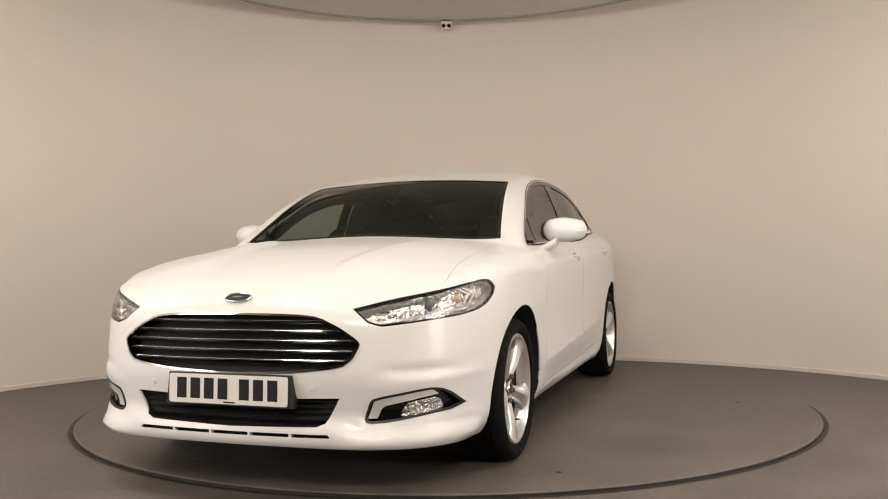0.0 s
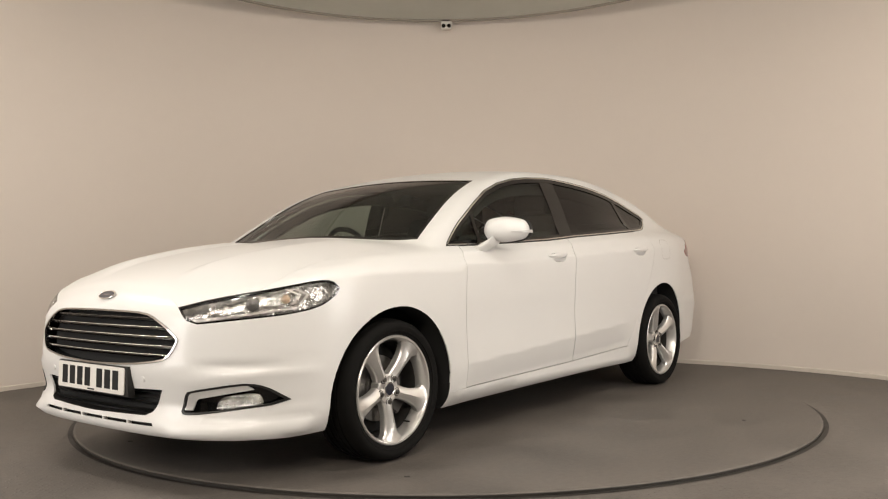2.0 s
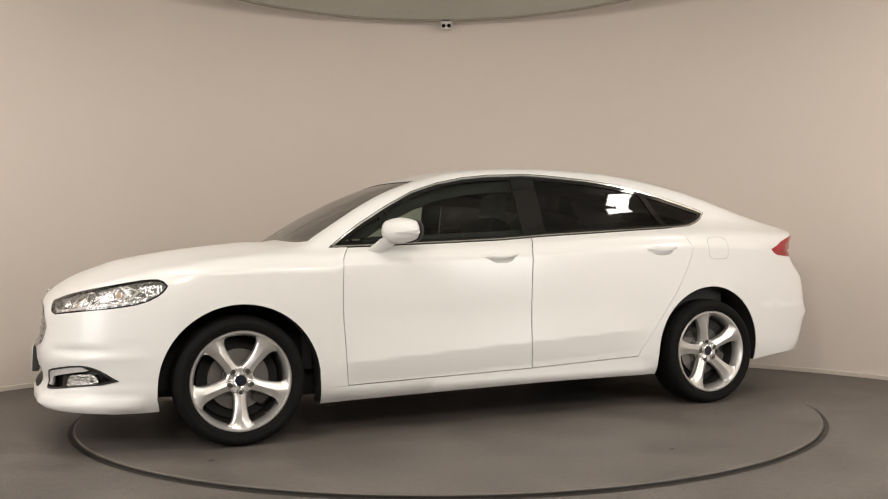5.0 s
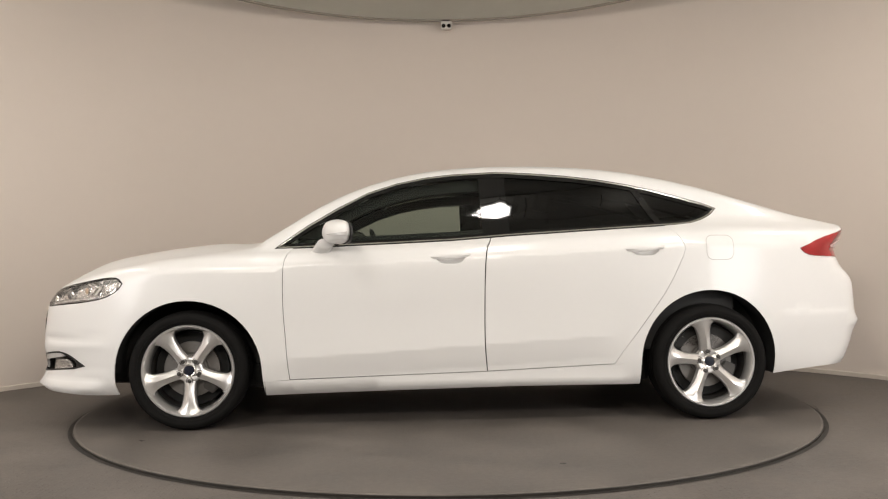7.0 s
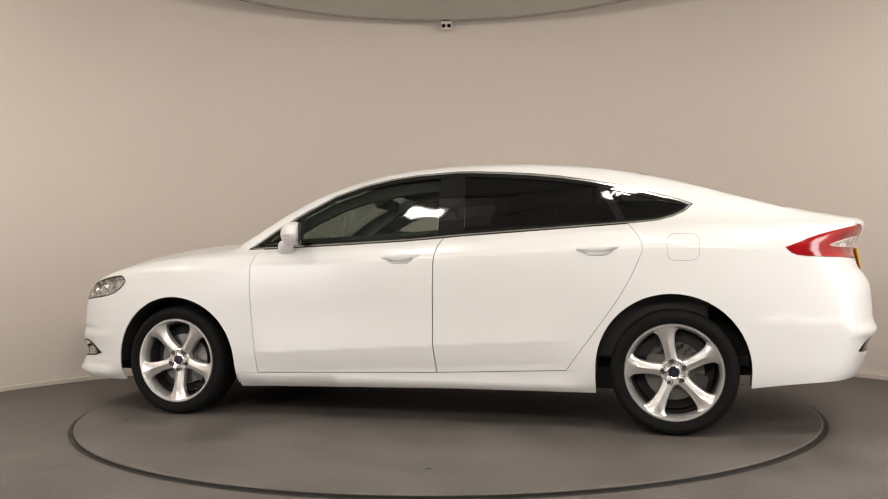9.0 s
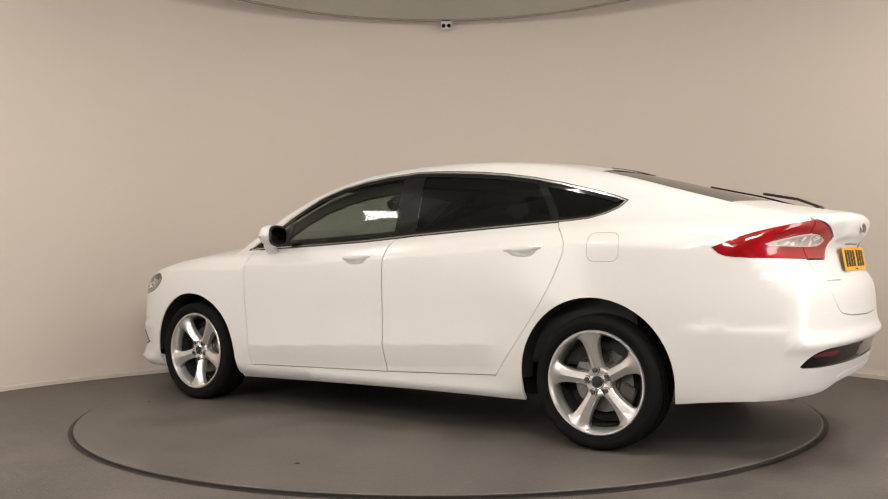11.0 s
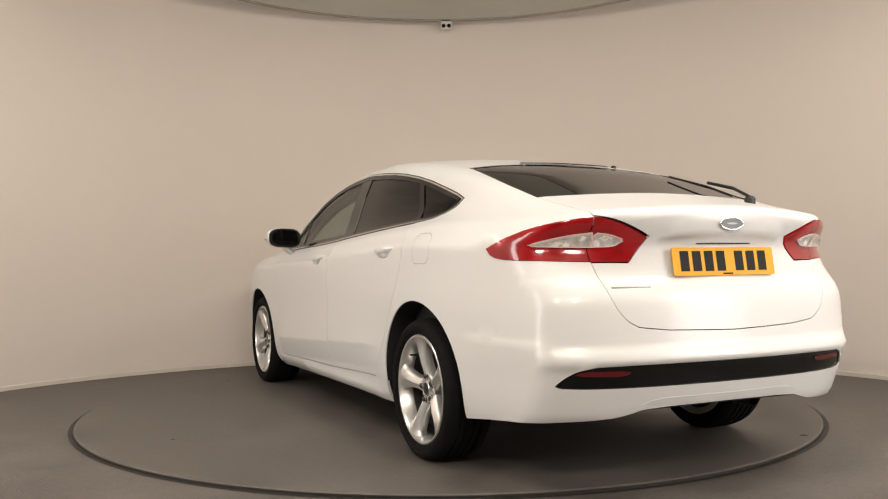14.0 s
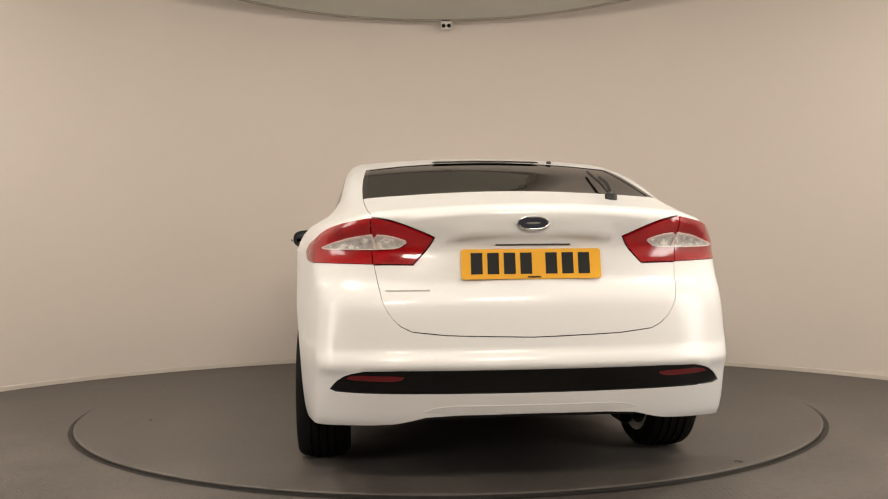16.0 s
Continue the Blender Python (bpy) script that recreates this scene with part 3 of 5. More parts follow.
def ring_panel(name, kind, outline, width, mat, parent, **kw):
    """A narrow strip along the inside of an outline."""
    q = flatten(kind, outline)
    inner = lift_to(kind, inset(q, width))
    return panel(name, kind, outline, mat, parent, holes=[inner], gap=kw.pop("gap", 0.0), **kw)

# ---------------------------------------------------------------- the car's seams


def along(kind, *pts, soft=1):
    """A run through places near the body, taken to it by way of the named sheet."""
    return run(kind, *[tuple(v) for v in flatten(kind, np.array(pts, float))], soft=soft)


DLO_TOP = [(0.974, 0.967), (0.85, 1.057), (0.786, 1.101), (0.626, 1.196), (0.465, 1.279), (0.304, 1.332), (0.142, 1.366), (-0.02, 1.385),
           (-0.249, 1.397), (-0.347, 1.394), (-0.511, 1.384), (-0.675, 1.370), (-0.841, 1.350), (-1.006, 1.322), (-1.165, 1.287), (-1.33, 1.243),
           (-1.46, 1.206), (-1.53, 1.179)]
DLO_BOT = [(-1.53, 1.179), (-1.487, 1.139), (-1.43, 1.113), (-1.356, 1.092), (-1.267, 1.083), (-1.202, 1.079), (-0.963, 1.065), (-0.641, 1.046),
           (-0.322, 1.028), (-0.215, 1.020), (-0.006, 1.005), (0.308, 0.991), (0.495, 0.984), (0.743, 0.974), (0.87, 0.970), (0.974, 0.967)]
dlo_top = run("side", *DLO_TOP, soft=0)
dlo_bot_rear = run("side", *DLO_BOT[:6], soft=0)
dlo_bot_reardoor = run("side", *DLO_BOT[5:10], soft=0)
dlo_bot_frontdoor = run("side", *DLO_BOT[9:15], soft=0)
dlo_bot_tip = run("side", *DLO_BOT[14:], soft=0)
dlo = join_runs(dlo_top, dlo_bot_rear, dlo_bot_reardoor, dlo_bot_frontdoor, dlo_bot_tip)

door_front = run("side", (0.87, 0.970), (0.909, 0.925), (0.919, 0.843), (0.921, 0.66), (0.907, 0.477), (0.899, 0.355), (0.888, 0.262))
door_mid = run("side", (-0.215, 1.020), (-0.182, 0.954), (-0.171, 0.831), (-0.166, 0.46), (-0.174, 0.367), (-0.182, 0.288))
door_rear = run("side", (-1.202, 1.079), (-1.256, 1.023), (-1.286, 0.959), (-1.267, 0.897), (-1.191, 0.741), (-1.062, 0.555), (-0.933, 0.385), (-0.884, 0.316))
door_low_front = run("side", (0.888, 0.262), (-0.182, 0.288), soft=0)
door_low_rear = run("side", (-0.182, 0.288), (-0.884, 0.316), soft=0)


def arch(cx, cz, r, a0, a1, squash=1.0, n=26):
    return [(cx + r * squash * math.cos(radians(a0 + (a1 - a0) * i / n)), cz + r * math.sin(radians(a0 + (a1 - a0) * i / n))) for i in range(n + 1)]


ARCH_F = [(1.803, 0.192), (1.815, 0.25)] + arch(1.424, 0.305, 0.391, 0, 180) + [(1.028, 0.25), (1.022, 0.172)]
ARCH_R = [(-1.797, 0.246), (-1.80, 0.29)] + arch(-1.418, 0.335, 0.384, 180, 0) + [(-1.034, 0.31)]
i_up = 12   # where fender and bumper part on the front arch
arch_f_bumper = run("side", *ARCH_F[:i_up], soft=0)
arch_f_fender = run("side", *ARCH_F[i_up - 1:], soft=0)
j_up = 9
arch_r_bumper = run("side", *ARCH_R[:j_up], soft=0)
arch_r_quarter = run("side", *ARCH_R[j_up - 1:], soft=0)

head_top = along("nose", (2.267, 0.478, 0.722), (2.18, 0.60, 0.757), (2.05, 0.72, 0.785), (1.93, 0.79, 0.808), (1.84, 0.83, 0.824), (1.775, 0.85, 0.822), (1.745, 0.857, 0.79))
head_low = along("nose", (1.745, 0.857, 0.79), (1.765, 0.85, 0.752), (1.84, 0.828, 0.708), (1.96, 0.785, 0.686), (2.05, 0.73, 0.677), (2.15, 0.64, 0.665), (2.235, 0.54, 0.652), (2.267, 0.478, 0.722))
headlamp = join_runs(head_top, head_low)
K_LAMP = int(np.argmin(np.linalg.norm(head_top - np.array([2.06, 0.715, 0.783]), axis=1)))
bonnet_side = along("tube", (1.045, 0.742, 1.0), (1.35, 0.742, 0.955), (1.65, 0.742, 0.915), (1.88, 0.735, 0.86), tuple(head_top[K_LAMP]))
bonnet_lamp = head_top[:K_LAMP + 1][::-1]
bonnet_front = along("tube", tuple(head_top[0]), (2.245, 0.40, 0.765), (2.257, 0.22, 0.783), (2.266, 0.0, 0.79))
bonnet_back = run("top", (1.085, 0.0), (1.095, 0.35), (1.08, 0.58), (1.045, 0.742))

tail_seam = along("hatch", (-2.317, 0.585, 1.050), (-2.34, 0.582, 0.97), (-2.325, 0.577, 0.893), soft=0)
tail_out_low = along("tail", tuple(tail_seam[-1]), (-2.20, 0.72, 0.893), (-2.05, 0.785, 0.897), (-1.975, 0.805, 0.908), (-1.942, 0.815, 0.945))
tail_out_top = along("tail", (-1.942, 0.815, 0.945), (-2.08, 0.775, 1.000), (-2.21, 0.70, 1.037), tuple(tail_seam[0]))
tail_in_top = along("hatch", (-2.317, 0.585, 1.050), (-2.37, 0.47, 1.030), (-2.405, 0.355, 0.998))
tail_in_low = along("hatch", (-2.405, 0.355, 0.998), (-2.36, 0.432, 0.890), (-2.325, 0.577, 0.893), soft=0)
hatch_side_up = along("hatch", (-2.317, 0.585, 1.050), (-2.26, 0.598, 1.092), (-2.12, 0.606, 1.122), (-1.985, 0.612, 1.157), soft=0)
hatch_side_low = along("hatch", (-2.325, 0.577, 0.893), (-2.40, 0.560, 0.80), (-2.42, 0.545, 0.735), (-2.43, 0.500, 0.668), (-2.44, 0.425, 0.630), (-2.45, 0.0, 0.618))
glass_low = run("top", (-2.03, 0.0), (-2.025, 0.35), (-1.985, 0.612))
glass_side = run("top", (-1.985, 0.612), (-1.70, 0.612), (-1.335, 0.590))
glass_top = run("top", (-1.335, 0.590), (-1.275, 0.35), (-1.262, 0.0))
screen_top = run("top", (0.425, 0.0), (0.425, 0.35), (0.405, 0.598))
screen_side = run("top", (0.405, 0.598), (0.70, 0.648), (0.90, 0.688), (1.045, 0.722))
pillar_base = lift_to("tube", dense([tuple(v) for v in flatten("tube", np.array([screen_side[-1], bonnet_back[-1], dlo_top[0]]))]))

k_split = int(np.argmin(np.linalg.norm(hatch_side_low - np.array([-2.42, 0.500, 0.668]), axis=1)))
hatch_low_upper, hatch_low_lower = hatch_side_low[:k_split + 1], hatch_side_low[k_split:]
bumper_split_r = along("tail", tuple(arch_r_bumper[-1]), (-1.95, 0.80, 0.60), (-2.25, 0.74, 0.625), tuple(hatch_low_upper[-1]))


# ---------------------------------------------------------------- the car's parts


def wheel(name, car, x, y, spin, mirror):
    """An alloy wheel: axis along the car's y, its face at the outer side."""
    w = new(name)
    w.parent = car
    side = -1 if mirror else 1
    # local z is the axle, pointing outwards
    w.matrix_basis = pose(x, y * side, 0.319, -90 * side, 0, 0) @ pose(0, 0, 0, 0, 0, spin)
    R, W, rr = 0.319, 0.236, 0.242
    prof = [(rr - 0.006, 0.088), (rr + 0.004, 0.100), (rr + 0.016, 0.104), (0.277, 0.117), (0.290, 0.116), (0.303, 0.108), (0.312, 0.094), (0.3165, 0.075)]
    for gz in (0.052, 0.018, -0.018, -0.052):
        prof += [(R, gz + 0.006), (R - 0.007, gz + 0.005), (R - 0.007, gz - 0.005), (R, gz - 0.006)]
    prof += [(0.3165, -0.075), (0.312, -0.094), (0.29, -0.116), (rr + 0.01, -0.104), (rr - 0.006, -0.09)]
    t = part("tyre", lathe_bm(prof, 72), RUBBER, w, "black rubber tyre with grooved tread")
    smooth(t, 40)
    # raised sidewall ribs
    smooth(part("sidewall_rib", lathe_bm([(0.262, 0.1085), (0.263, 0.1115), (0.268, 0.1125), (0.269, 0.1105)], 72), RUBBER, t))
    rim = lathe_bm([(rr + 0.006, 0.099), (rr + 0.001, 0.1055), (rr - 0.006, 0.105), (rr - 0.010, 0.098), (rr - 0.016, 0.088), (rr - 0.022, 0.05), (rr - 0.03, 0.0), (rr - 0.03, -0.09), (rr + 0.004, -0.10)], 80)
    smooth(part("rim", rim, ALLOY, w, "silver alloy rim"), 50)
    smooth(part("inner_barrel", lathe_bm([(0.206, -0.09), (0.208, 0.03), (0.2085, 0.045)], 64), DARK_METAL, w))
    smooth(part("brake_disc", lathe_bm([(0.05, 0.012), (0.085, 0.012), (0.088, 0.0), (0.150, 0.0), (0.150, -0.022), (0.05, -0.022)], 56), BRAKE, w, "grey steel brake disc"))
    part("brake_caliper", prism_bm([(0.10, -0.055), (0.165, -0.06), (0.178, 0.0), (0.165, 0.06), (0.10, 0.055), (0.09, 0)], 0.05, pose(0, 0, -0.03) @ pose(0, 0, 0, 0, 0, (150 if not mirror else 30) - spin), 0.006), DARK_METAL, w)
    # black disc added so the wheel's inner side looks as dark as in shade
    part("dust_shield", lathe_bm([(0.001, -0.088), (0.228, -0.088)], 40), UNDER, w)
    part("hub_backing", lathe_bm([(0.001, -0.03), (0.2, -0.03)], 40), UNDER, w)
    # five flared spokes
    sections = [(0.030, 0.036, 0.064), (0.060, 0.033, 0.068), (0.085, 0.030, 0.073), (0.115, 0.0295, 0.080), (0.145, 0.032, 0.085), (0.172, 0.037, 0.089), (0.195, 0.043, 0.092), (0.212, 0.052, 0.0945), (0.223, 0.064, 0.0965), (0.2345, 0.084, 0.099)]
    sp = bmesh.new()
    rings = []
    for r, hw, zt in sections:
        dish = 0.012 * (1 - abs(r - 0.13) / 0.13)
        ring = [(-hw, zt - 0.045), (-hw * 1.02, zt - 0.018), (-hw * 0.88, zt - 0.010), (-hw * 0.66, zt - 0.006), (-hw * 0.45, zt - 0.001), (0, zt + 0.003 + 0.3 * dish),
                (hw * 0.45, zt - 0.001), (hw * 0.66, zt - 0.006), (hw * 0.88, zt - 0.010), (hw * 1.02, zt - 0.018), (hw, zt - 0.045)]
        rings.append([sp.verts.new((math.sqrt(max(r * r - a * a * 0.85, 0.0004)) if r > 0.2 else r, a, b)) for a, b in ring])
    for a, b in zip(rings, rings[1:]):
        for k in range(len(a) - 1):
            sp.faces.new((a[k], a[k + 1], b[k + 1], b[k]))
    first = smooth(part("spoke", sp, ALLOY, w), 32)
    for k in range(1, 5):
        o = new("spoke", first.data)
        o.parent = w
        o.matrix_basis = pose(0, 0, 0, 0, 0, 72 * k)
    smooth(part("hub", lathe_bm([(0.072, 0.02), (0.068, 0.058), (0.060, 0.064), (0.046, 0.063), (0.036, 0.060), (0.001, 0.060)], 40), ALLOY, w))
    cap = smooth(part("centre_cap", lathe_bm([(0.031, 0.058), (0.031, 0.069), (0.027, 0.073), (0.001, 0.0745)], 32), BADGE, w, "dark blue round centre cap"))
    smooth(part("cap_ring", lathe_bm([(0.032, 0.062), (0.0335, 0.0705), (0.030, 0.0735), (0.027, 0.0725)], 32), CHROME, cap))
    nut = lathe_bm([(0.0195, 0.040), (0.0195, 0.0675), (0.0165, 0.0685), (0.0125, 0.062), (0.0115, 0.074), (0.008, 0.077), (0.001, 0.077)], 14)
    first = None
    for k in range(5):
        a = radians(72 * k)
        if first is None:
            first = part("wheel_nut", nut, DARK_METAL, w, "dark wheel nut")
            o = first
        else:
            o = new("wheel_nut", first.data)
            o.parent = w
            tagged(o, "dark wheel nut")
        o.matrix_basis = pose(0.057 * math.cos(a), 0.057 * math.sin(a), 0)
    part("valve", lathe_bm([(0.004, 0.05), (0.004, 0.085), (0.001, 0.087)], 8, pose(0.20 * math.cos(radians(36)), 0.20 * math.sin(radians(36)), 0.0)), BLACK, w)
    return w


def plate(name, car, m, mat, label):
    """A number plate: its face along local +z, width along x; the characters are plain bars."""
    pl = smooth(part(name, prism_bm([(x, y) for x, y in rounded_rect(0.52, 0.111, 0.010)], 0.004, m), mat, car, label))
    x = -0.2275
    for i in range(7):
        w = 0.050
        part("character_bar", box_bm(w * 0.86, 0.079, 0.0012, m @ pose(x + w / 2, 0.002, 0.0046)), INK, pl)
        x += w + (0.033 + 0.011 if i == 3 else 0.011)
    part("maker_strip", box_bm(0.05, 0.006, 0.001, m @ pose(0.01, -0.0485, 0.0045)), INK, pl)
    return pl


def rounded_rect(w, h, r, n=5):
    out = []
    for cx, cy, a0 in ((w / 2 - r, h / 2 - r, 0), (-w / 2 + r, h / 2 - r, 90), (-w / 2 + r, -h / 2 + r, 180), (w / 2 - r, -h / 2 + r, 270)):
        for i in range(n + 1):
            a = radians(a0 + 90 * i / n)
            out.append((cx + r * math.cos(a), cy + r * math.sin(a)))
    return out


def oval_badge(name, car, m, label):
    poly = [(0.0575 * math.cos(2 * math.pi * i / 40), 0.0232 * math.sin(2 * math.pi * i / 40)) for i in range(40)]
    b = smooth(part(name, prism_bm([(x * 0.93, y * 0.90) for x, y in poly], 0.006, m), BADGE, car, label))
    bm = tube_bm([m @ Vector((x, y, 0.004)) for x, y in poly], 0.0032, 6, True)
    smooth(part("badge_rim", bm, CHROME, b, "chrome rim"), 80)
    poly2 = [(0.026 * math.cos(2 * math.pi * i / 24), 0.0038 * math.sin(2 * math.pi * i / 24)) for i in range(24)]
    part("badge_mark", prism_bm(poly2, 0.001, m @ pose(0, 0, 0.0062)), BRAKE, b, "pale plain mark")
    return b


GRILLE = [(0.0, 0.706), (0.27, 0.702), (0.362, 0.692), (0.45, 0.652), (0.515, 0.606), (0.522, 0.588), (0.495, 0.535), (0.455, 0.506), (0.265, 0.484), (0.0, 0.476)]
LOWER_GRILLE = [(0.0, 0.392), (0.30, 0.390), (0.448, 0.394), (0.395, 0.300), (0.36, 0.286), (0.0, 0.278)]
FOG = [(0.532, 0.316), (0.552, 0.376), (0.568, 0.394), (0.74, 0.424), (0.775, 0.416), (0.80, 0.395), (0.838, 0.335), (0.62, 0.302), (0.546, 0.299)]


def mirror_outline(half):
    """Closes a half outline that starts and ends on the centre line."""
    return half + [(-y, z) for y, z in half[::-1] if abs(y) > 1e-6]


def closed_run(kind, pts, soft=1):
    p = [np.array(q, float) for q in pts]
    if soft:
        for _ in range(soft):
            q = []
            for a, b in zip(p, p[1:] + p[:1]):
                q += [a * 0.8 + b * 0.2, a * 0.2 + b * 0.8]
            p = q
    d = dense(p + [p[0]])[:-1]
    return lift_to(kind, d)


def recessed(name, kind, outline, depth, mat, parent, label=""):
    """A sheet set back behind an opening, with its walls."""
    ob = panel(name, kind, outline, mat, parent, gap=-0.004, depth=0.0, raise_by=-depth, step=0.05, label=label)
    return ob


def wall_strip(name, outline, depth, mat, parent, direction=(-1, 0, 0)):
    bm = bmesh.new()
    d = Vector(direction) * depth
    a = [bm.verts.new(Vector(p)) for p in outline]
    b = [bm.verts.new(Vector(p) + d) for p in outline]
    n = len(a)
    for i in range(n):
        bm.faces.new((a[i], a[(i + 1) % n], b[(i + 1) % n], b[i]))
    return smooth(part(name, bm, mat, parent))


def strip_along(name, pts, w, t, mat, parent, label=""):
    """A bar through points on the body, w high and t deep, standing off it."""
    bm = bmesh.new()
    rows = []
    n = normals(np.array(pts))
    for p, q in zip(pts, n):
        p, q = Vector(p), Vector(q)
        up = Vector((0, 0, 1))
        rows.append([bm.verts.new(p + q * a + up * b) for a, b in ((-t, -w / 2), (0, -w / 2), (t * 0.3, 0), (0, w / 2), (-t, w / 2))])
    for a, b in zip(rows, rows[1:]):
        for k in range(5):
            bm.faces.new((a[k], a[(k + 1) % 5], b[(k + 1) % 5], b[k]))
    bm.faces.new(rows[0]), bm.faces.new(rows[-1])
    return smooth(part(name, bm, mat, parent, label), 40)


def bowl(name, outline, depth, mat, parent, s):
    """A shallow hollow behind an outline on the car's flank."""
    bm = bmesh.new()
    c = outline.mean(0)
    rings = []
    for k, d in ((1.06, 0.0), (0.97, 0.35), (0.85, 0.7), (0.6, 0.95), (0.3, 1.0)):
        rings.append([bm.verts.new((c[0] + (p[0] - c[0]) * k, s * (c[1] + (p[1] - c[1]) * min(k, 1) - depth * d - 0.002), c[2] + (p[2] - c[2]) * k)) for p in outline])
    n = len(outline)
    for a, b in zip(rings, rings[1:]):
        for i in range(n):
            bm.faces.new((a[i], a[(i + 1) % n], b[(i + 1) % n], b[i]))
    bm.faces.new(rings[-1])
    return smooth(part(name, bm, mat, parent, "hollow behind the handle"), 60)


def both(make):
    """Runs make for the car's left and its right."""
    for mirror in (False, True):
        make(mirror)


def build_car():
    car = new("car")
    tagged(car, "white five-door family hatchback car parked on the turntable", "car")

    # --- skin
    shell_half = join_runs(screen_top, screen_side, pillar_base, dlo_top, dlo_bot_rear, door_rear,
                           run("side", (-0.884, 0.316), (-1.034, 0.310), soft=0), arch_r_quarter[::-1], bumper_split_r, hatch_low_upper[::-1],
                           tail_out_low, tail_out_top, hatch_side_up, glass_side, glass_top)
    full = join_runs(shell_half, flip(shell_half))
    panel("body_shell", "tube", full, PAINT, car, step=0.035, gap=-0.0006, depth=0.006, label="white painted roof, pillars and rear wings")
    bon = join_runs(bonnet_back, bonnet_side, bonnet_lamp, bonnet_front)
    panel("bonnet", "tube", join_runs(bon, flip(bon)), PAINT, car, step=0.035, gap=0.0009, depth=0.006, label="white ribbed bonnet")
    scr = join_runs(screen_top, screen_side, along("top", tuple(screen_side[-1]), tuple(bonnet_back[-1]), soft=0)[:1], run("top", (1.05, 0.722), (1.075, 0.58), (1.09, 0.35), (1.082, 0.0)))
    panel("windscreen", "top", join_runs(scr, flip(scr)), SCREEN, car, step=0.06, gap=0.004, depth=0, raise_by=-0.003, label="tinted curved windscreen", calm=0.05)
    ring_panel("windscreen_surround", "top", join_runs(scr, flip(scr)), 0.020, GLOSS_BLACK, car, step=0.06, depth=0.004, raise_by=-0.001)
    rgl = join_runs(glass_top[::-1], glass_side[::-1], glass_low[::-1])
    rg = join_runs(rgl, flip(rgl))
    panel("rear_window", "top", rg, PRIVACY, car, step=0.06, gap=0.004, depth=0, raise_by=-0.003, label="dark tinted rear window", calm=0.05)
    ring_panel("rear_window_surround", "top", rg, 0.022, GLOSS_BLACK, car, step=0.06, depth=0.004, raise_by=-0.001)
    gate_half = join_runs(glass_low, hatch_side_up[::-1], tail_in_top, tail_in_low, hatch_side_low)
    gate = panel("tailgate", "hatch", join_runs(gate_half, flip(gate_half)), PAINT, car, step=0.017, gap=0.0036, label="white tailgate with a ducktail lip")

    # --- front bumper with its openings
    low_f = along("nose", (1.803, 0.86, 0.192), (1.95, 0.82, 0.187), (2.10, 0.70, 0.196), (2.22, 0.52, 0.204), (2.30, 0.25, 0.208), (2.32, 0.0, 0.209))
    split_f = along("nose", tuple(head_low[3]), tuple(arch_f_bumper[-1]), soft=0)
    k = 3
    bump_half = join_runs(bonnet_front[::-1], head_low[::-1][:-k], split_f, arch_f_bumper[::-1], low_f)
    grille = closed_run("front", mirror_outline(GRILLE))
    lower = closed_run("front", mirror_outline(LOWER_GRILLE), 0)
    slot = closed_run("front", [(-0.42, 0.247), (0.42, 0.247), (0.41, 0.261), (-0.41, 0.261)], 0)
    fog = closed_run("front", FOG)
    panel("front_bumper", "nose", join_runs(bump_half, flip(bump_half)), PAINT, car, holes=[grille, lower, slot, fog, flip(fog)], step=0.03, gap=-0.0006, depth=0.008, label="white front bumper with black openings")
    # grille
    recessed("grille_back", "front", grille, 0.05, UNDER, car)
    ring_panel("grille_surround", "front", grille, 0.007, DARK_CHROME, car, step=0.05, depth=0.02, raise_by=0.006, label="polished chrome grille surround")
    wall_strip("grille_wall", grille, 0.06, GLOSS_BLACK, car)
    for z in (0.673, 0.636, 0.599, 0.562, 0.526):
        hw = np.interp(z, [0.476, 0.506, 0.535, 0.588, 0.606, 0.652, 0.692], [0.30, 0.44, 0.485, 0.512, 0.505, 0.44, 0.355]) - 0.008
        pts = lift_to("front", np.stack([np.linspace(-hw, hw, 31), np.full(31, z)], 1))
        pts[:, 0] -= 0.012
        slat = strip_along("grille_slat", pts, 0.014, 0.020, DEEP_BLACK, car, "black grille slat with a chrome edge")
        pts2 = pts + np.array([0.0045, 0, 0.0055])
        strip_along("chrome_edge", pts2, 0.0033, 0.005, CHROME, slat, "chrome edge")
    # lower intake
    recessed("intake_back", "front", lower, 0.06, UNDER, car)
    wall_strip("intake_wall", lower, 0.07, BLACK, car)
    for z in (0.305, 0.330, 0.355, 0.378):
        hw = np.interp(z, [0.278, 0.30, 0.39], [0.36, 0.39, 0.44]) - 0.006
        pts = lift_to("front", np.stack([np.linspace(-hw, hw, 25), np.full(25, z)], 1))
        pts[:, 0] -= 0.020
        strip_along("intake_slat", pts, 0.009, 0.02, BLACK, car)
    recessed("slot_back", "front", slot, 0.03, UNDER, car)
    for y in (-0.25, -0.08, 0.09, 0.26):
        c = lift_to("front", np.array([[y, 0.254]]))[0]
        part("slot_rib", box_bm(0.02, 0.010, 0.015, pose(c[0] - 0.011, y, 0.254)), PAINT, car)
    # parking sensors and tow cover
    for y in (-0.36, 0.345):
        c = lift_to("front", np.array([[y, 0.43]]))[0]
        part("parking_sensor", lathe_bm([(0.012, -0.004), (0.012, 0.002), (0.010, 0.0035), (0.001, 0.0035)], 20, look(tuple(c), tuple(c - normals(c[None])[0]))), PAINT, car)
    plate("front_plate", car, pose(2.372, 0, 0.4165, 0, 0, 90) @ pose(0, 0, 0, 88), PLATE_WHITE, "white front number plate with black character bars")
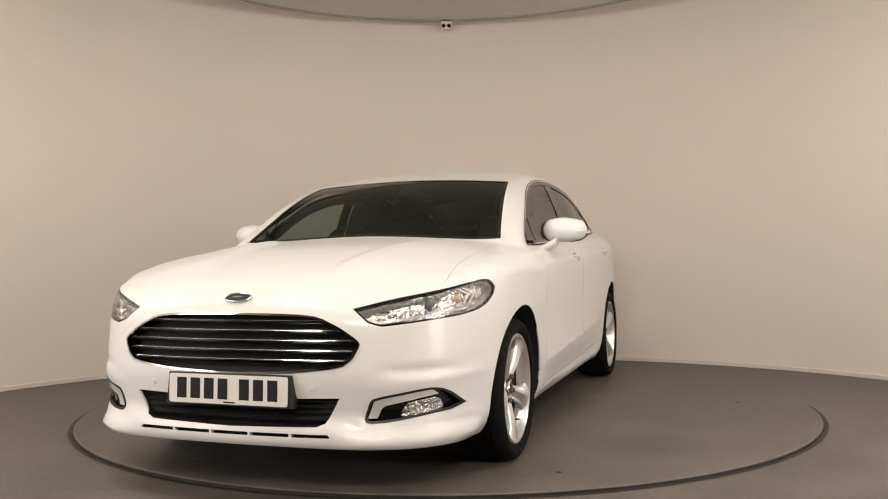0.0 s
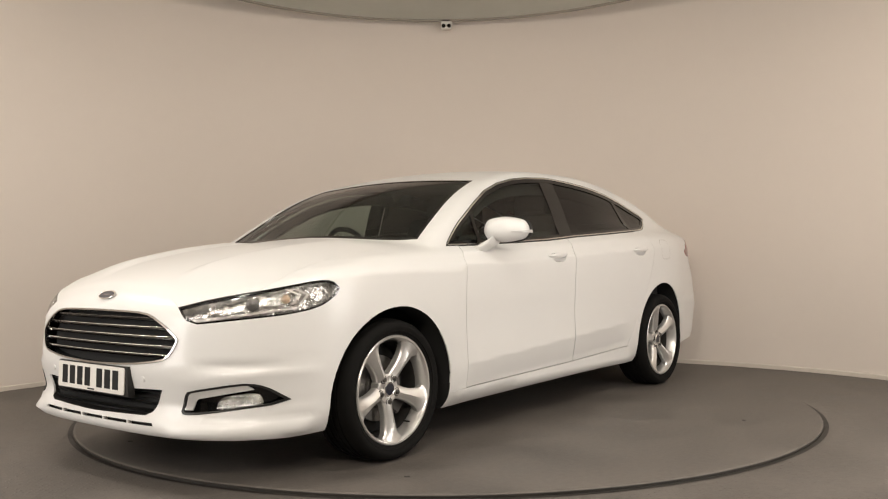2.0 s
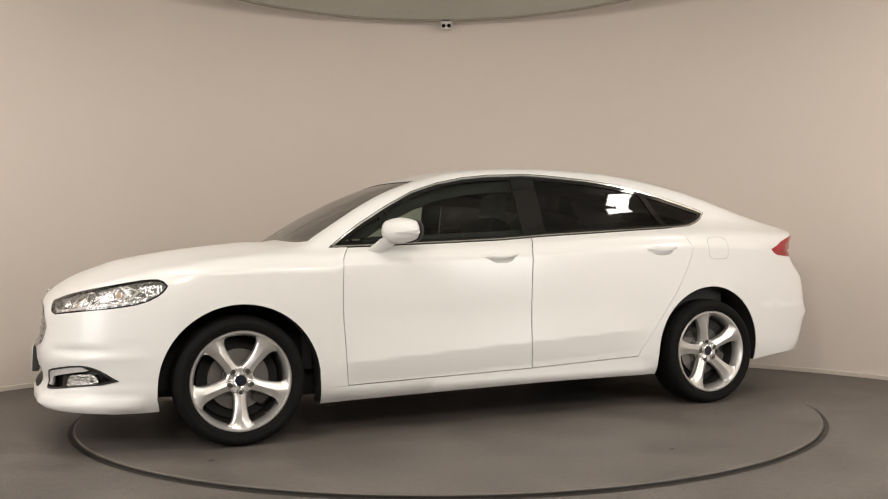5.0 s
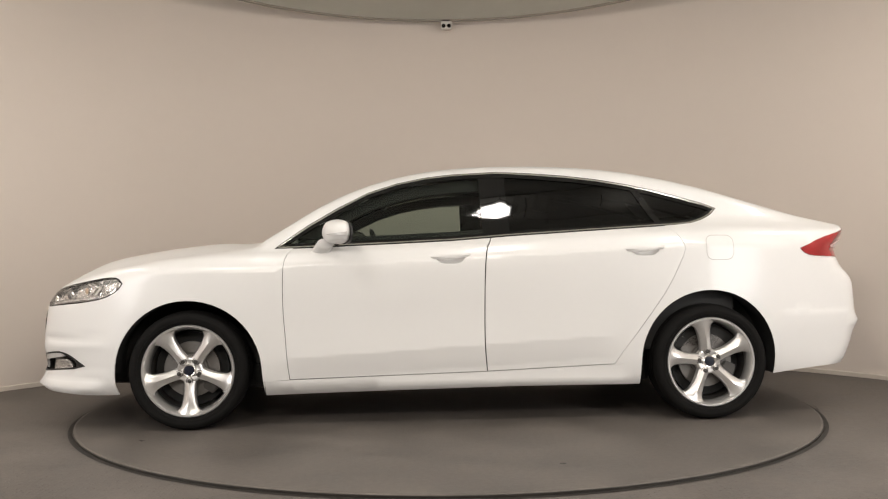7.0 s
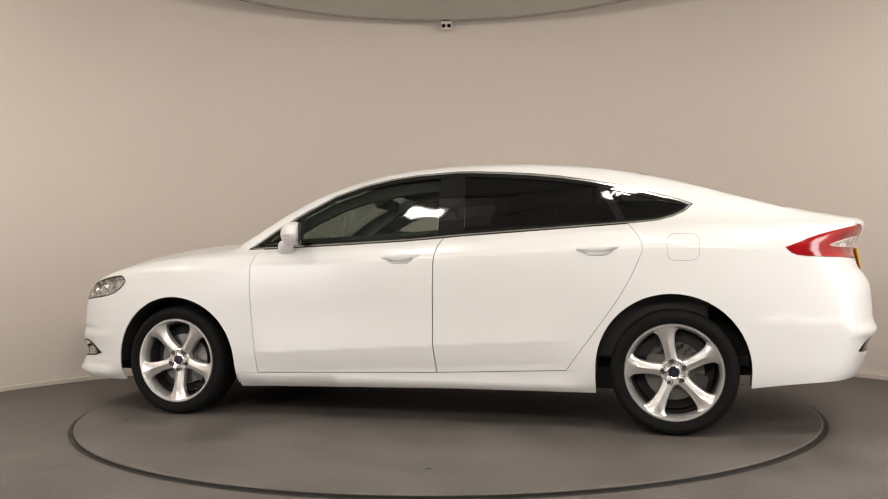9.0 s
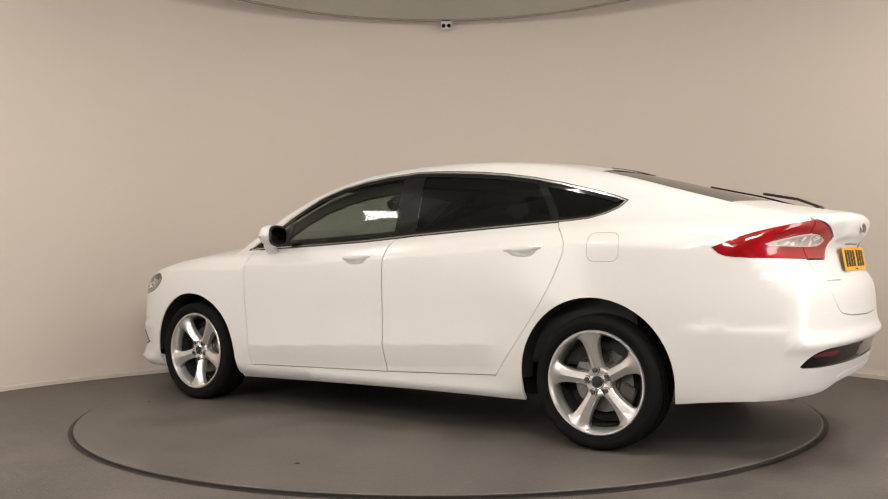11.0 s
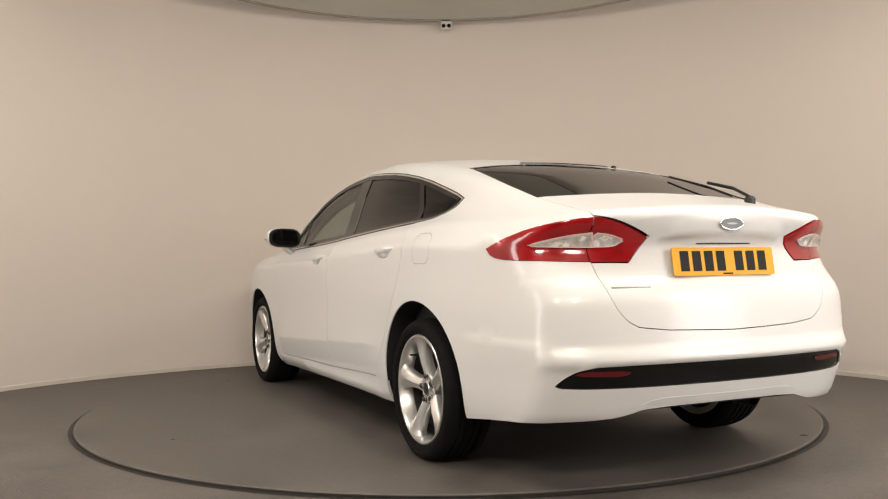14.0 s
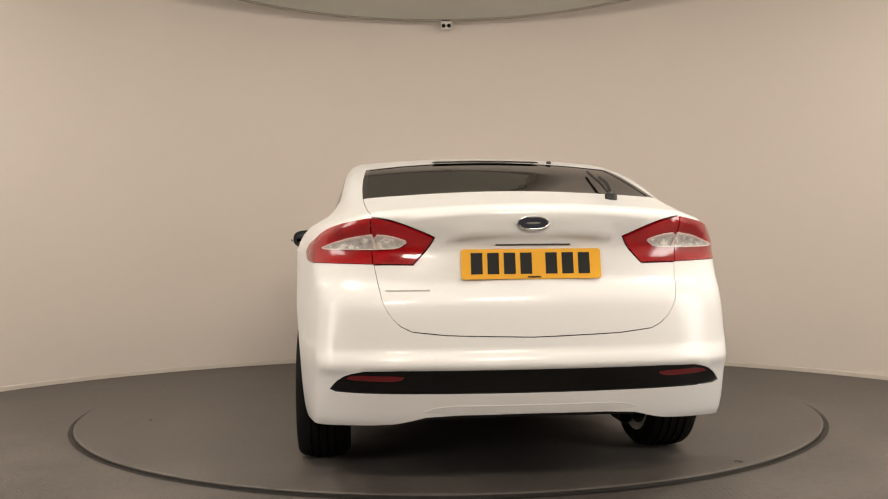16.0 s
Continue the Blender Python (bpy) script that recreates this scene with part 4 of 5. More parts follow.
    part("plate_holder", prism_bm([(-0.275, -0.062), (0.285, -0.062), (0.270, 0.060), (-0.265, 0.060)], 0.03, pose(2.340, 0, 0.4165, 0, 0, 90) @ pose(0, 0, 0, 88)), BLACK, car, "black plate holder")
    c = lift_to("front", np.array([[0.0, 0.762]]))[0]
    nn = Vector(normals(c[None])[0])
    oval_badge("front_badge", car, pose(c[0] + 0.001, 0, c[2], 0, 0, 90) @ pose(0, 0, 0, 90 - math.degrees(math.asin(nn.z))), "small oval dark blue badge with a chrome rim")

    # --- each side
    def side(mirror):
        s = -1 if mirror else 1
        kw = dict(mirror=mirror)
        fend = join_runs(pillar_base[::-1], bonnet_side, head_top[K_LAMP:], head_low[:4], split_f, arch_f_fender,
                         run("side", (1.022, 0.172), (1.022, 0.258), (0.888, 0.262), soft=0), door_front[::-1], dlo_bot_tip)
        panel("front_wing", "tube", fend, PAINT, car, step=0.035, gap=0.0, depth=0.006, label="white front wing", **kw)
        sill = run("side", (1.022, 0.172), (0.3, 0.188), (-0.3, 0.199), (-1.034, 0.199), (-1.034, 0.312), (-0.884, 0.316), (-0.182, 0.288), (0.888, 0.262), (1.022, 0.258), soft=0)
        panel("sill", "side", join_runs(sill), PAINT, car, step=0.05, label="white sill", **kw)
        cup_f, cup_r = (closed_run("side", [(x + 0.085, z), (x + 0.055, z + 0.016), (x - 0.05, z + 0.016), (x - 0.08, z), (x - 0.05, z - 0.030), (x + 0.05, z - 0.030)], 2) for x, z in ((0.015, 0.912), (-1.055, 0.945)))
        df = panel("front_door", "side", join_runs(door_front[::-1], dlo_bot_frontdoor[::-1], door_mid, door_low_front[::-1]), PAINT, car, holes=[cup_f], step=0.015, gap=0.0030, label="white front door", **kw)
        dr = panel("rear_door", "side", join_runs(door_mid[::-1], dlo_bot_reardoor[::-1], door_rear, door_low_rear[::-1]), PAINT, car, holes=[cup_r], step=0.015, gap=0.0030, label="white rear door", **kw)
        cups = {df: cup_f, dr: cup_r}
        # windows
        tq = flatten("tube", dlo)
        ring_panel("window_seam", "tube", dlo, 0.004, BLACK, car, step=0.06, depth=0.006, raise_by=0.0005, **kw)
        ring_panel("window_trim", "tube", lift_to("tube", inset(tq, 0.004)), 0.0065, CHROME, car, step=0.06, depth=0.006, raise_by=0.002, label="bright window trim", **kw)
        inner = lift_to("tube", inset(tq, 0.0105))
        ring_panel("window_seal", "tube", inner, 0.017, GLOSS_BLACK, car, step=0.06, depth=0.006, raise_by=-0.001, **kw)
        glass = lift_to("tube", inset(tq, 0.022))
        gq = flatten("side", glass)

        def piece(name, x0, x1, mat, label, slope=0.0, slope1=0.0):
            """The stretch of the window band between two slanting lines."""
            zc = 1.2
            keep = []
            n = len(gq)
            for i in range(n):
                a, b = gq[i], gq[(i + 1) % n]
                keep.append(a)
                for xx, sl in ((x0, slope), (x1, slope1)):
                    fa, fb = a[0] - (xx + sl * (a[1] - zc)), b[0] - (xx + sl * (b[1] - zc))
                    if fa * fb < 0:
                        keep.append(a + (b - a) * fa / (fa - fb))
            keep = [q for q in keep if q[0] <= x0 + slope * (q[1] - zc) + 1e-6 and q[0] >= x1 + slope1 * (q[1] - zc) - 1e-6]
            keep = np.array(keep)
            d = dense([tuple(q) for q in keep] + [tuple(keep[0])])[:-1]
            return panel(name, "side", join_runs(lift_to("side", d)), mat, car, step=0.06, gap=0.0, depth=0.0, raise_by=(-0.006 if mat in (GLASS, PRIVACY) else -0.002), label=label, calm=0.10, **kw)
        piece("corner_window", 2.0, 0.655, GLASS, "small tinted corner window")
        piece("mirror_pillar", 0.668, 0.640, GLOSS_BLACK, "black window post")
        piece("front_window", 0.655, -0.165, GLASS, "tinted front side window")
        piece("middle_pillar", -0.165, -0.315, GLOSS_BLACK, "gloss black middle pillar", 0.05, 0.05)
        piece("rear_window_side", -0.315, -1.09, PRIVACY, "dark privacy glass rear side window", 0.05, 0.62)
        piece("rear_post", -1.085, -1.13, GLOSS_BLACK, "black slanting window post", 0.62, 0.62)
        piece("quarter_window", -1.11, -2.0, PRIVACY, "dark privacy glass quarter window", 0.62)
        ring_panel("window_frame", "tube", lift_to("tube", inset(tq, 0.012)), 0.058, TRIM_DARK, car, step=0.06, depth=0.02, raise_by=-0.05, label="dark inner window frame", **kw)
        # handles
        for door, x, z in ((df, 0.015, 0.915), (dr, -1.055, 0.948)):
            c = lift_to("side", np.array([[x, z]]))[0]
            bm = bmesh.new()
            rings = []
            for i in range(15):
                u = -1 + 2 * i / 14
                hh = 0.014 * (1 - 0.45 * u * u)
                off = 0.028 * (1 - u ** 4) - 0.004
                yy = lift_to("side", np.array([[x + 0.112 * u, z + 0.004 - 0.006 * u]]))[0][1]
                rings.append([bm.verts.new((x + 0.112 * u, s * (yy + off + a), z + 0.004 - 0.006 * u + b)) for a, b in ((-0.014, -hh * 0.8), (-0.003, -hh), (0.003, 0), (-0.003, hh), (-0.014, hh * 0.8))])
            for a, b in zip(rings, rings[1:]):
                for q in range(5):
                    bm.faces.new((a[q], a[(q + 1) % 5], b[(q + 1) % 5], b[q]))
            bm.faces.new(rings[0]), bm.faces.new(rings[-1])
            smooth(part("door_handle", bm, PAINT, door, "white pull handle"), 50)
            bowl("handle_recess", cups[door], 0.024, PAINT, door, s)
        # fuel flap
        if not mirror:
            flap = closed_run("side", [(-1.40 - 0.078 + a, 0.952 + b) for a, b in rounded_rect(0.158, 0.138, 0.04)], 0)
            ring_panel("fuel_flap_seam", "tube", flap, 0.0028, material("seam_grey", (0.40, 0.39, 0.37), 0.6), car, step=0.05, depth=0, raise_by=0.0012, label="fine seam of the fuel flap")
        # mirror
        build_mirror(car, s)
        # lamps
        build_headlamp(car, mirror)
        build_tail_lamp(car, gate, mirror)
        # fog lamp opening
        fg = fog if not mirror else flip(fog)
        recessed("fog_back", "front", fg, 0.03, GLOSS_BLACK, car)
        wall_strip("fog_wall", fg, 0.045, GLOSS_BLACK, car)
        led = closed_run("front", [(0.546, 0.318), (0.566, 0.374), (0.58, 0.390), (0.745, 0.4185), (0.764, 0.396), (0.606, 0.364), (0.592, 0.352), (0.578, 0.318)], 0)
        panel("daytime_lamp", "front", led, PALE_GREY, car, step=0.04, gap=0, depth=0.01, raise_by=0.0015, label="pale angled daytime lamp strip", **kw)
        fl = closed_run("front", [(0.655, 0.318), (0.668, 0.352), (0.69, 0.368), (0.772, 0.380), (0.782, 0.345), (0.776, 0.328)], 1)
        panel("fog_lamp", "front", fl, FOG_LENS, car, step=0.03, gap=0, depth=0.01, raise_by=-0.018, label="clear ribbed fog lamp", **kw)
        ring_panel("fog_surround", "front", fog, 0.008, BLACK, car, step=0.05, depth=0.01, raise_by=0.003, **kw)
        # wheel housings
        for cx, cz, r in ((1.424, 0.315, 0.415), (-1.418, 0.335, 0.41)):
            bm = bmesh.new()
            rows = []
            for i in range(33):
                a = radians(-8 + 196 * i / 32)
                px, pz = cx + r * math.cos(a), cz + r * math.sin(a)
                rows.append([bm.verts.new((px, s * yy, pz)) for yy in (0.785, 0.60)])
            for a, b in zip(rows, rows[1:]):
                bm.faces.new((a[0], a[1], b[1], b[0]))
            bm.faces.new([q[1] for q in rows])
            part("wheel_housing", bm, UNDER, car, "black wheel housing")
        # arch lips
        for pts in (ARCH_F, ARCH_R):
            ap = run("side", *(pts[2:] if pts is ARCH_F else pts), soft=0)
            bm = bmesh.new()
            rows = [[bm.verts.new((p[0], s * (p[1] - o), p[2])) for o in (0.001, 0.125)] for p in ap]
            for a, b in zip(rows, rows[1:]):
                bm.faces.new((a[0], a[1], b[1], b[0]))
            smooth(part("arch_lip", bm, UNDER, car))
    both(side)

    # --- wheels
    for x, y, spin in ((1.425, 0.792, 90), (-1.425, 0.790, 280)):
        wheel("wheel", car, x, y, spin, False)
        wheel("wheel", car, x, y, spin + 31, True)

    # --- rear
    low_r = along("tail", (-1.797, 0.84, 0.246), (-2.0, 0.80, 0.272), (-2.2, 0.72, 0.290), (-2.32, 0.52, 0.298), (-2.33, 0.45, 0.310), (-2.345, 0.36, 0.335), (-2.35, 0.0, 0.338))
    rb_half = join_runs(hatch_low_lower[::-1], bumper_split_r[::-1], arch_r_bumper[::-1], low_r)
    trim = closed_run("rear", mirror_outline([(0.0, 0.508), (0.60, 0.508), (0.68, 0.490), (0.72, 0.462), (0.752, 0.422), (0.60, 0.416), (0.0, 0.414)]), 1)
    panel("rear_bumper", "tail", join_runs(rb_half, flip(rb_half)), PAINT, car, holes=[trim], step=0.03, gap=-0.0006, depth=0.005, label="white rear bumper")
    panel("rear_trim", "rear", trim, DEEP_BLACK, car, step=0.04, gap=0.001, depth=0.01, raise_by=-0.008, label="gloss black strip across the rear bumper")
    for s in (1, -1):
        ref = closed_run("rear", [(s * 0.47, 0.482), (s * 0.66, 0.484), (s * 0.690, 0.468), (s * 0.52, 0.462), (s * 0.48, 0.468)], 1)
        panel("reflector", "rear", ref, DARK_RED, car, step=0.04, gap=0, depth=0.004, raise_by=-0.005, label="dark red bumper reflector")
    vents = closed_run("rear", mirror_outline([(0.0, 0.372), (0.30, 0.372), (0.36, 0.365), (0.40, 0.350), (0.33, 0.342), (0.0, 0.342)]), 0)
    # the greyer colour stands for the shade in the bumper's lower recess
    panel("valance", "rear", vents, material("valance_shade_grey", (0.62, 0.61, 0.60), 0.45, var=0.05), car, step=0.05, gap=0, depth=0.003, raise_by=0.002, label="lower valance of the rear bumper, greyed for its recess shade")
    plate("rear_plate", car, pose(-2.390, 0, 0.885, 0, 0, -90) @ pose(0, 0, 0, 90 - 9), PLATE_YELLOW, "yellow rear number plate with black character bars")
    c = lift_to("rear", np.array([[0.0, 1.033]]))[0]
    oval_badge("rear_badge", car, pose(c[0] - 0.001, 0, c[2], 0, 0, -90) @ pose(0, 0, 0, 88), "oval dark blue badge with a chrome rim")
    hb = lift_to("rear", np.stack([np.linspace(-0.15, 0.13, 15), np.full(15, 0.958)], 1))
    strip_along("tailgate_handle", hb - np.array([0.002, 0, 0]), 0.010, 0.01, DARK_METAL, gate, "dark handle strip above the plate")
    nb = lift_to("rear", np.stack([np.linspace(0.375, 0.535, 9), np.full(9, 0.792)], 1))
    strip_along("model_badge", nb - np.array([0.001, 0, 0]), 0.008, 0.003, ALLOY, gate, "thin chrome badge strip")
    for y in (-0.44,):
        part("exhaust_pipe", lathe_bm([(0.026, 0.0), (0.030, 0.0), (0.030, 0.12), (0.026, 0.12), (0.026, 0.0)], 24, pose(-2.10, y, 0.262, 0, 90)), UNDER, car)
    build_rear_wiper(car)
    # roof aerial
    p = lift_to("top", np.array([[-1.245, -0.325]]))[0]
    part("washer_nozzle", prism_bm([(0.02, 0), (0.005, 0.016), (-0.012, 0.016), (-0.018, 0)], 0.02, pose(p[0], p[1] + 0.01, p[2] - 0.003, 90), 0.003), BLACK, car, "small black roof nub")
    build_spoiler_lamp(car)
    build_interior(car)
    # underbody
    part("underbody", box_bm(2.3, 1.30, 0.14, pose(0.0, 0, 0.26), 0.03), UNDER, car, "black underbody")
    part("engine_tray", box_bm(0.75, 1.10, 0.30, pose(1.92, 0, 0.36), 0.05), UNDER, car)
    part("rear_tray", box_bm(0.80, 1.15, 0.28, pose(-1.90, 0, 0.44), 0.05), UNDER, car)
    part("engine_cover", box_bm(1.0, 1.15, 0.25, pose(1.45, 0, 0.66), 0.05), UNDER, car)
    return car


def build_mirror(car, s):
    m = new("door_mirror")
    m.parent = car
    bm = bmesh.new()
    bmesh.ops.create_uvsphere(bm, u_segments=28, v_segments=18, radius=1)
    # its outer end sweeps back
    turned = pose(0.615, s * 0.962, 1.050, 0, 0, s * 24)
    for v in bm.verts:
        x, y, z = v.co
        f = min(1 / max(abs(y), abs(z), 1e-6) ** 0.35, 1.16)
        slim = 1 - 0.22 * max(y, 0) ** 2
        v.co = turned @ Vector((max((0.080 if x > 0 else 0.06) * x * slim, -0.024), s * 0.119 * y * f, (0.070 if z > 0 else 0.062) * z * f * (1 - 0.12 * max(y, 0))))
    smooth(part("housing", bm, PAINT, m, "white mirror housing"), 50)
    poly = [(0.108 * math.copysign(abs(math.cos(a)) ** 0.7, math.cos(a)), 0.050 * math.copysign(abs(math.sin(a)) ** 0.7, math.sin(a))) for a in [2 * math.pi * i / 32 for i in range(32)]]
    face = turned @ pose(-0.021, 0, 0, 0, 0, -90) @ pose(0, 0, 0, 90)
    part("mirror_rim", prism_bm([(x * 1.20, y * 1.24) for x, y in poly], 0.010, face), BLACK, m, "black rim")
    part("mirror_glass", prism_bm([(x * 1.02, y * 1.0) for x, y in poly], 0.003, face @ pose(0, 0, 0.0105)), MIRROR, m, "mirror glass with its dark reflection in the colour")
    # arm
    arm = bmesh.new()
    rows = []
    for i in range(9):
        u = i / 8
        c = Vector((0.735 - 0.05 * u, 0.835 + 0.10 * u, 0.940 + 0.055 * u ** 1.3))
        rx, rz = 0.055 - 0.008 * u, 0.020 + 0.006 * u
        rows.append([arm.verts.new((c.x + rx * math.cos(k * math.pi / 6), s * c.y, c.z + rz * math.sin(k * math.pi / 6))) for k in range(12)])
    for a, b in zip(rows, rows[1:]):
        for k in range(12):
            arm.faces.new((a[k], a[(k + 1) % 12], b[(k + 1) % 12], b[k]))
    arm.faces.new(rows[0]), arm.faces.new(rows[-1])
    smooth(part("arm", arm, PAINT, m), 60)
    # side repeater
    ind = bmesh.new()
    rows = []
    for i in range(12):
        u = i / 11
        a = radians(15 + 70 * u)
        p = turned @ Vector((0.083 * math.cos(a) * (1 - 0.22 * math.sin(a) ** 2), s * 0.136 * math.sin(a), -0.012 + 0.005 * u))
        rows.append([ind.verts.new(p + Vector((0, 0, b))) for b in (-0.007 * (0.3 + u), 0.007 * (0.3 + u))])
    for a, b in zip(rows, rows[1:]):
        ind.faces.new((a[0], a[1], b[1], b[0]))
    part("side_repeater", ind, PALE_GREY, m, "clear indicator strip")


def build_headlamp(car, mirror):
    kw = dict(mirror=mirror)
    s = -1 if mirror else 1
    lamp = new("headlamp")
    lamp.parent = car
    panel("bucket", "nose", headlamp, BUCKET, lamp, step=0.04, gap=0.0, depth=-0.038, raise_by=-0.040, **kw)
    ring_panel("bezel", "nose", headlamp, 0.0075, GLOSS_BLACK, lamp, step=0.04, depth=0.012, raise_by=-0.001, label="black bezel", **kw)
    # lower light guide and reflector bowls
    bowl = join_runs(along("nose", (2.235, 0.53, 0.683), (2.15, 0.64, 0.70), (2.05, 0.715, 0.712), (1.93, 0.785, 0.72), (1.83, 0.83, 0.745), (1.80, 0.84, 0.785), (1.93, 0.79, 0.789), (2.05, 0.72, 0.772), (2.16, 0.615, 0.742), soft=1))
    panel("reflector", "nose", bowl, REFLECTOR, lamp, step=0.02, gap=0, depth=0.01, raise_by=-0.030, label="bright reflector", **kw)
    guide = join_runs(along("nose", (2.245, 0.50, 0.700), (2.225, 0.55, 0.668), (2.13, 0.655, 0.681), (2.02, 0.745, 0.697), (1.90, 0.803, 0.711), (1.90, 0.803, 0.719), (2.02, 0.745, 0.706), (2.13, 0.655, 0.691), (2.22, 0.555, 0.681), soft=0))
    panel("light_guide", "nose", guide, CLEAR_LAMP, lamp, step=0.02, gap=0, depth=0.012, raise_by=-0.020, label="pale light guide strip", **kw)
    for x0 in (1.905, 1.862):
        chev = join_runs(along("nose", (x0 + 0.05, 0.785, 0.795), (x0, 0.812, 0.768), (x0 + 0.03, 0.80, 0.728), (x0 + 0.042, 0.795, 0.728), (x0 + 0.014, 0.806, 0.768), (x0 + 0.064, 0.778, 0.795), soft=0))
        panel("chevron", "nose", chev, CLEAR_LAMP, lamp, step=0.03, gap=0, depth=0.006, raise_by=-0.014, label="pale chevron light guide", **kw)
    for cx, cy, cz, r, mat, nm in ((2.055, 0.700, 0.738, 0.028, PROJECTOR, "projector"), (1.945, 0.772, 0.752, 0.019, AMBER, "indicator_bulb"), (2.17, 0.60, 0.708, 0.022, REFLECTOR, "inner_lamp")):
        c = lift_to("nose", flatten("nose", np.array([[cx, cy, cz]])))[0]
        n = normals(c[None])[0]
        c = c - 0.030 * n
        c[1] *= s
        n = n * np.array([1, s, 1])
        d = Vector((0.75, 0.55 * s, 0.05)).normalized()
        mt = look(tuple(c), tuple(Vector(c) - d))
        smooth(part(nm, lathe_bm([(r * 1.25, -0.010), (r * 1.25, 0.010), (r, 0.010)], 28, mt), REFLECTOR, lamp), 40)
        smooth(part(nm + "_lens", lathe_bm([(r, 0.006), (r * 0.85, 0.013), (r * 0.5, 0.018), (0.001, 0.020)], 28, mt), mat, lamp), 60)
    ln = panel("lens", "nose", headlamp, LENS, lamp, step=0.04, gap=0.003, depth=0, raise_by=0.0, label="clear lens", **kw)
    ln.visible_shadow = False


def build_tail_lamp(car, gate, mirror):
    kw = dict(mirror=mirror)
    outer = join_runs(tail_out_low, tail_out_top, tail_seam)
    inner = join_runs(tail_in_top, tail_in_low, tail_seam[::-1])
    o = panel("tail_lamp", "tail", outer, RED_LENS, car, step=0.03, gap=0.002, depth=0.02, raise_by=0.003, label="red wraparound tail lamp", **kw)
    i = panel("tail_lamp_inner", "hatch", inner, RED_LENS, gate, step=0.03, gap=0.002, depth=0.02, raise_by=0.003, label="red inner tail lamp", **kw)
    co = join_runs(along("tail", (-2.335, 0.580, 0.942), (-2.25, 0.67, 0.943), (-2.12, 0.747, 0.950), (-2.18, 0.71, 0.974), (-2.26, 0.645, 0.995), (-2.322, 0.580, 1.004), soft=1))
    ring_panel("insert_border", "tail", co, 0.006, PALE_LENS, o, step=0.03, depth=0.006, raise_by=0.0125, label="pale border of the insert", **kw)
    panel("clear_insert", "tail", co, CLEAR_LAMP, o, step=0.02, gap=0.004, depth=0.008, raise_by=0.010, label="clear ribbed insert", **kw)
    ci = closed_run("rear", [(0.572, 0.942), (0.572, 1.004), (0.51, 0.997), (0.445, 0.977), (0.485, 0.946)], 1)
    ring_panel("insert_border", "rear", ci, 0.005, PALE_LENS, i, step=0.03, depth=0.006, raise_by=0.0125, label="pale border of the insert", **kw)
    panel("clear_insert", "rear", ci, CLEAR_LAMP, i, step=0.02, gap=0.003, depth=0.008, raise_by=0.010, label="clear ribbed insert", **kw)


def build_rear_wiper(car):
    w = new("rear_wiper")
    w.parent = car
    # parked upright on the right-hand part of the window
    base = lift_to("top", np.array([[-2.16, -0.372]]))[0]
    mid = lift_to("top", np.array([[-1.85, -0.412]]))[0]
    tip = lift_to("top", np.array([[-1.55, -0.440]]))[0]
    b, m, t = (Vector(p) for p in (base, mid, tip))
    up = Vector((-0.2, 0, 0.98))
    part("pivot", lathe_bm([(0.024, -0.01), (0.024, 0.02), (0.016, 0.030), (0.001, 0.032)], 20, pose(*base)), BLACK, w)
    smooth(part("arm", tube_bm([b + up * 0.025, b * 0.6 + m * 0.4 + up * 0.045, m + up * 0.04], 0.0075, 8), BLACK, w), 60)
    far, near = (Vector(lift_to("top", np.array([q]))[0]) for q in ([-1.55, -0.440], [-2.03, -0.395]))
    smooth(part("blade", tube_bm([near + up * 0.012, m + up * 0.022, far + up * 0.012], 0.0055, 6), BLACK, w), 60)


def build_spoiler_lamp(car):
    pts = closed_run("top", [(-1.235, -0.245), (-1.235, 0.245), (-1.275, 0.265), (-1.275, -0.265)], 0)
    panel("high_stop_lamp", "top", pts, GLOSS_BLACK, car, step=0.05, gap=0, depth=0.004, raise_by=0.008, label="dark high stop lamp above the rear window")


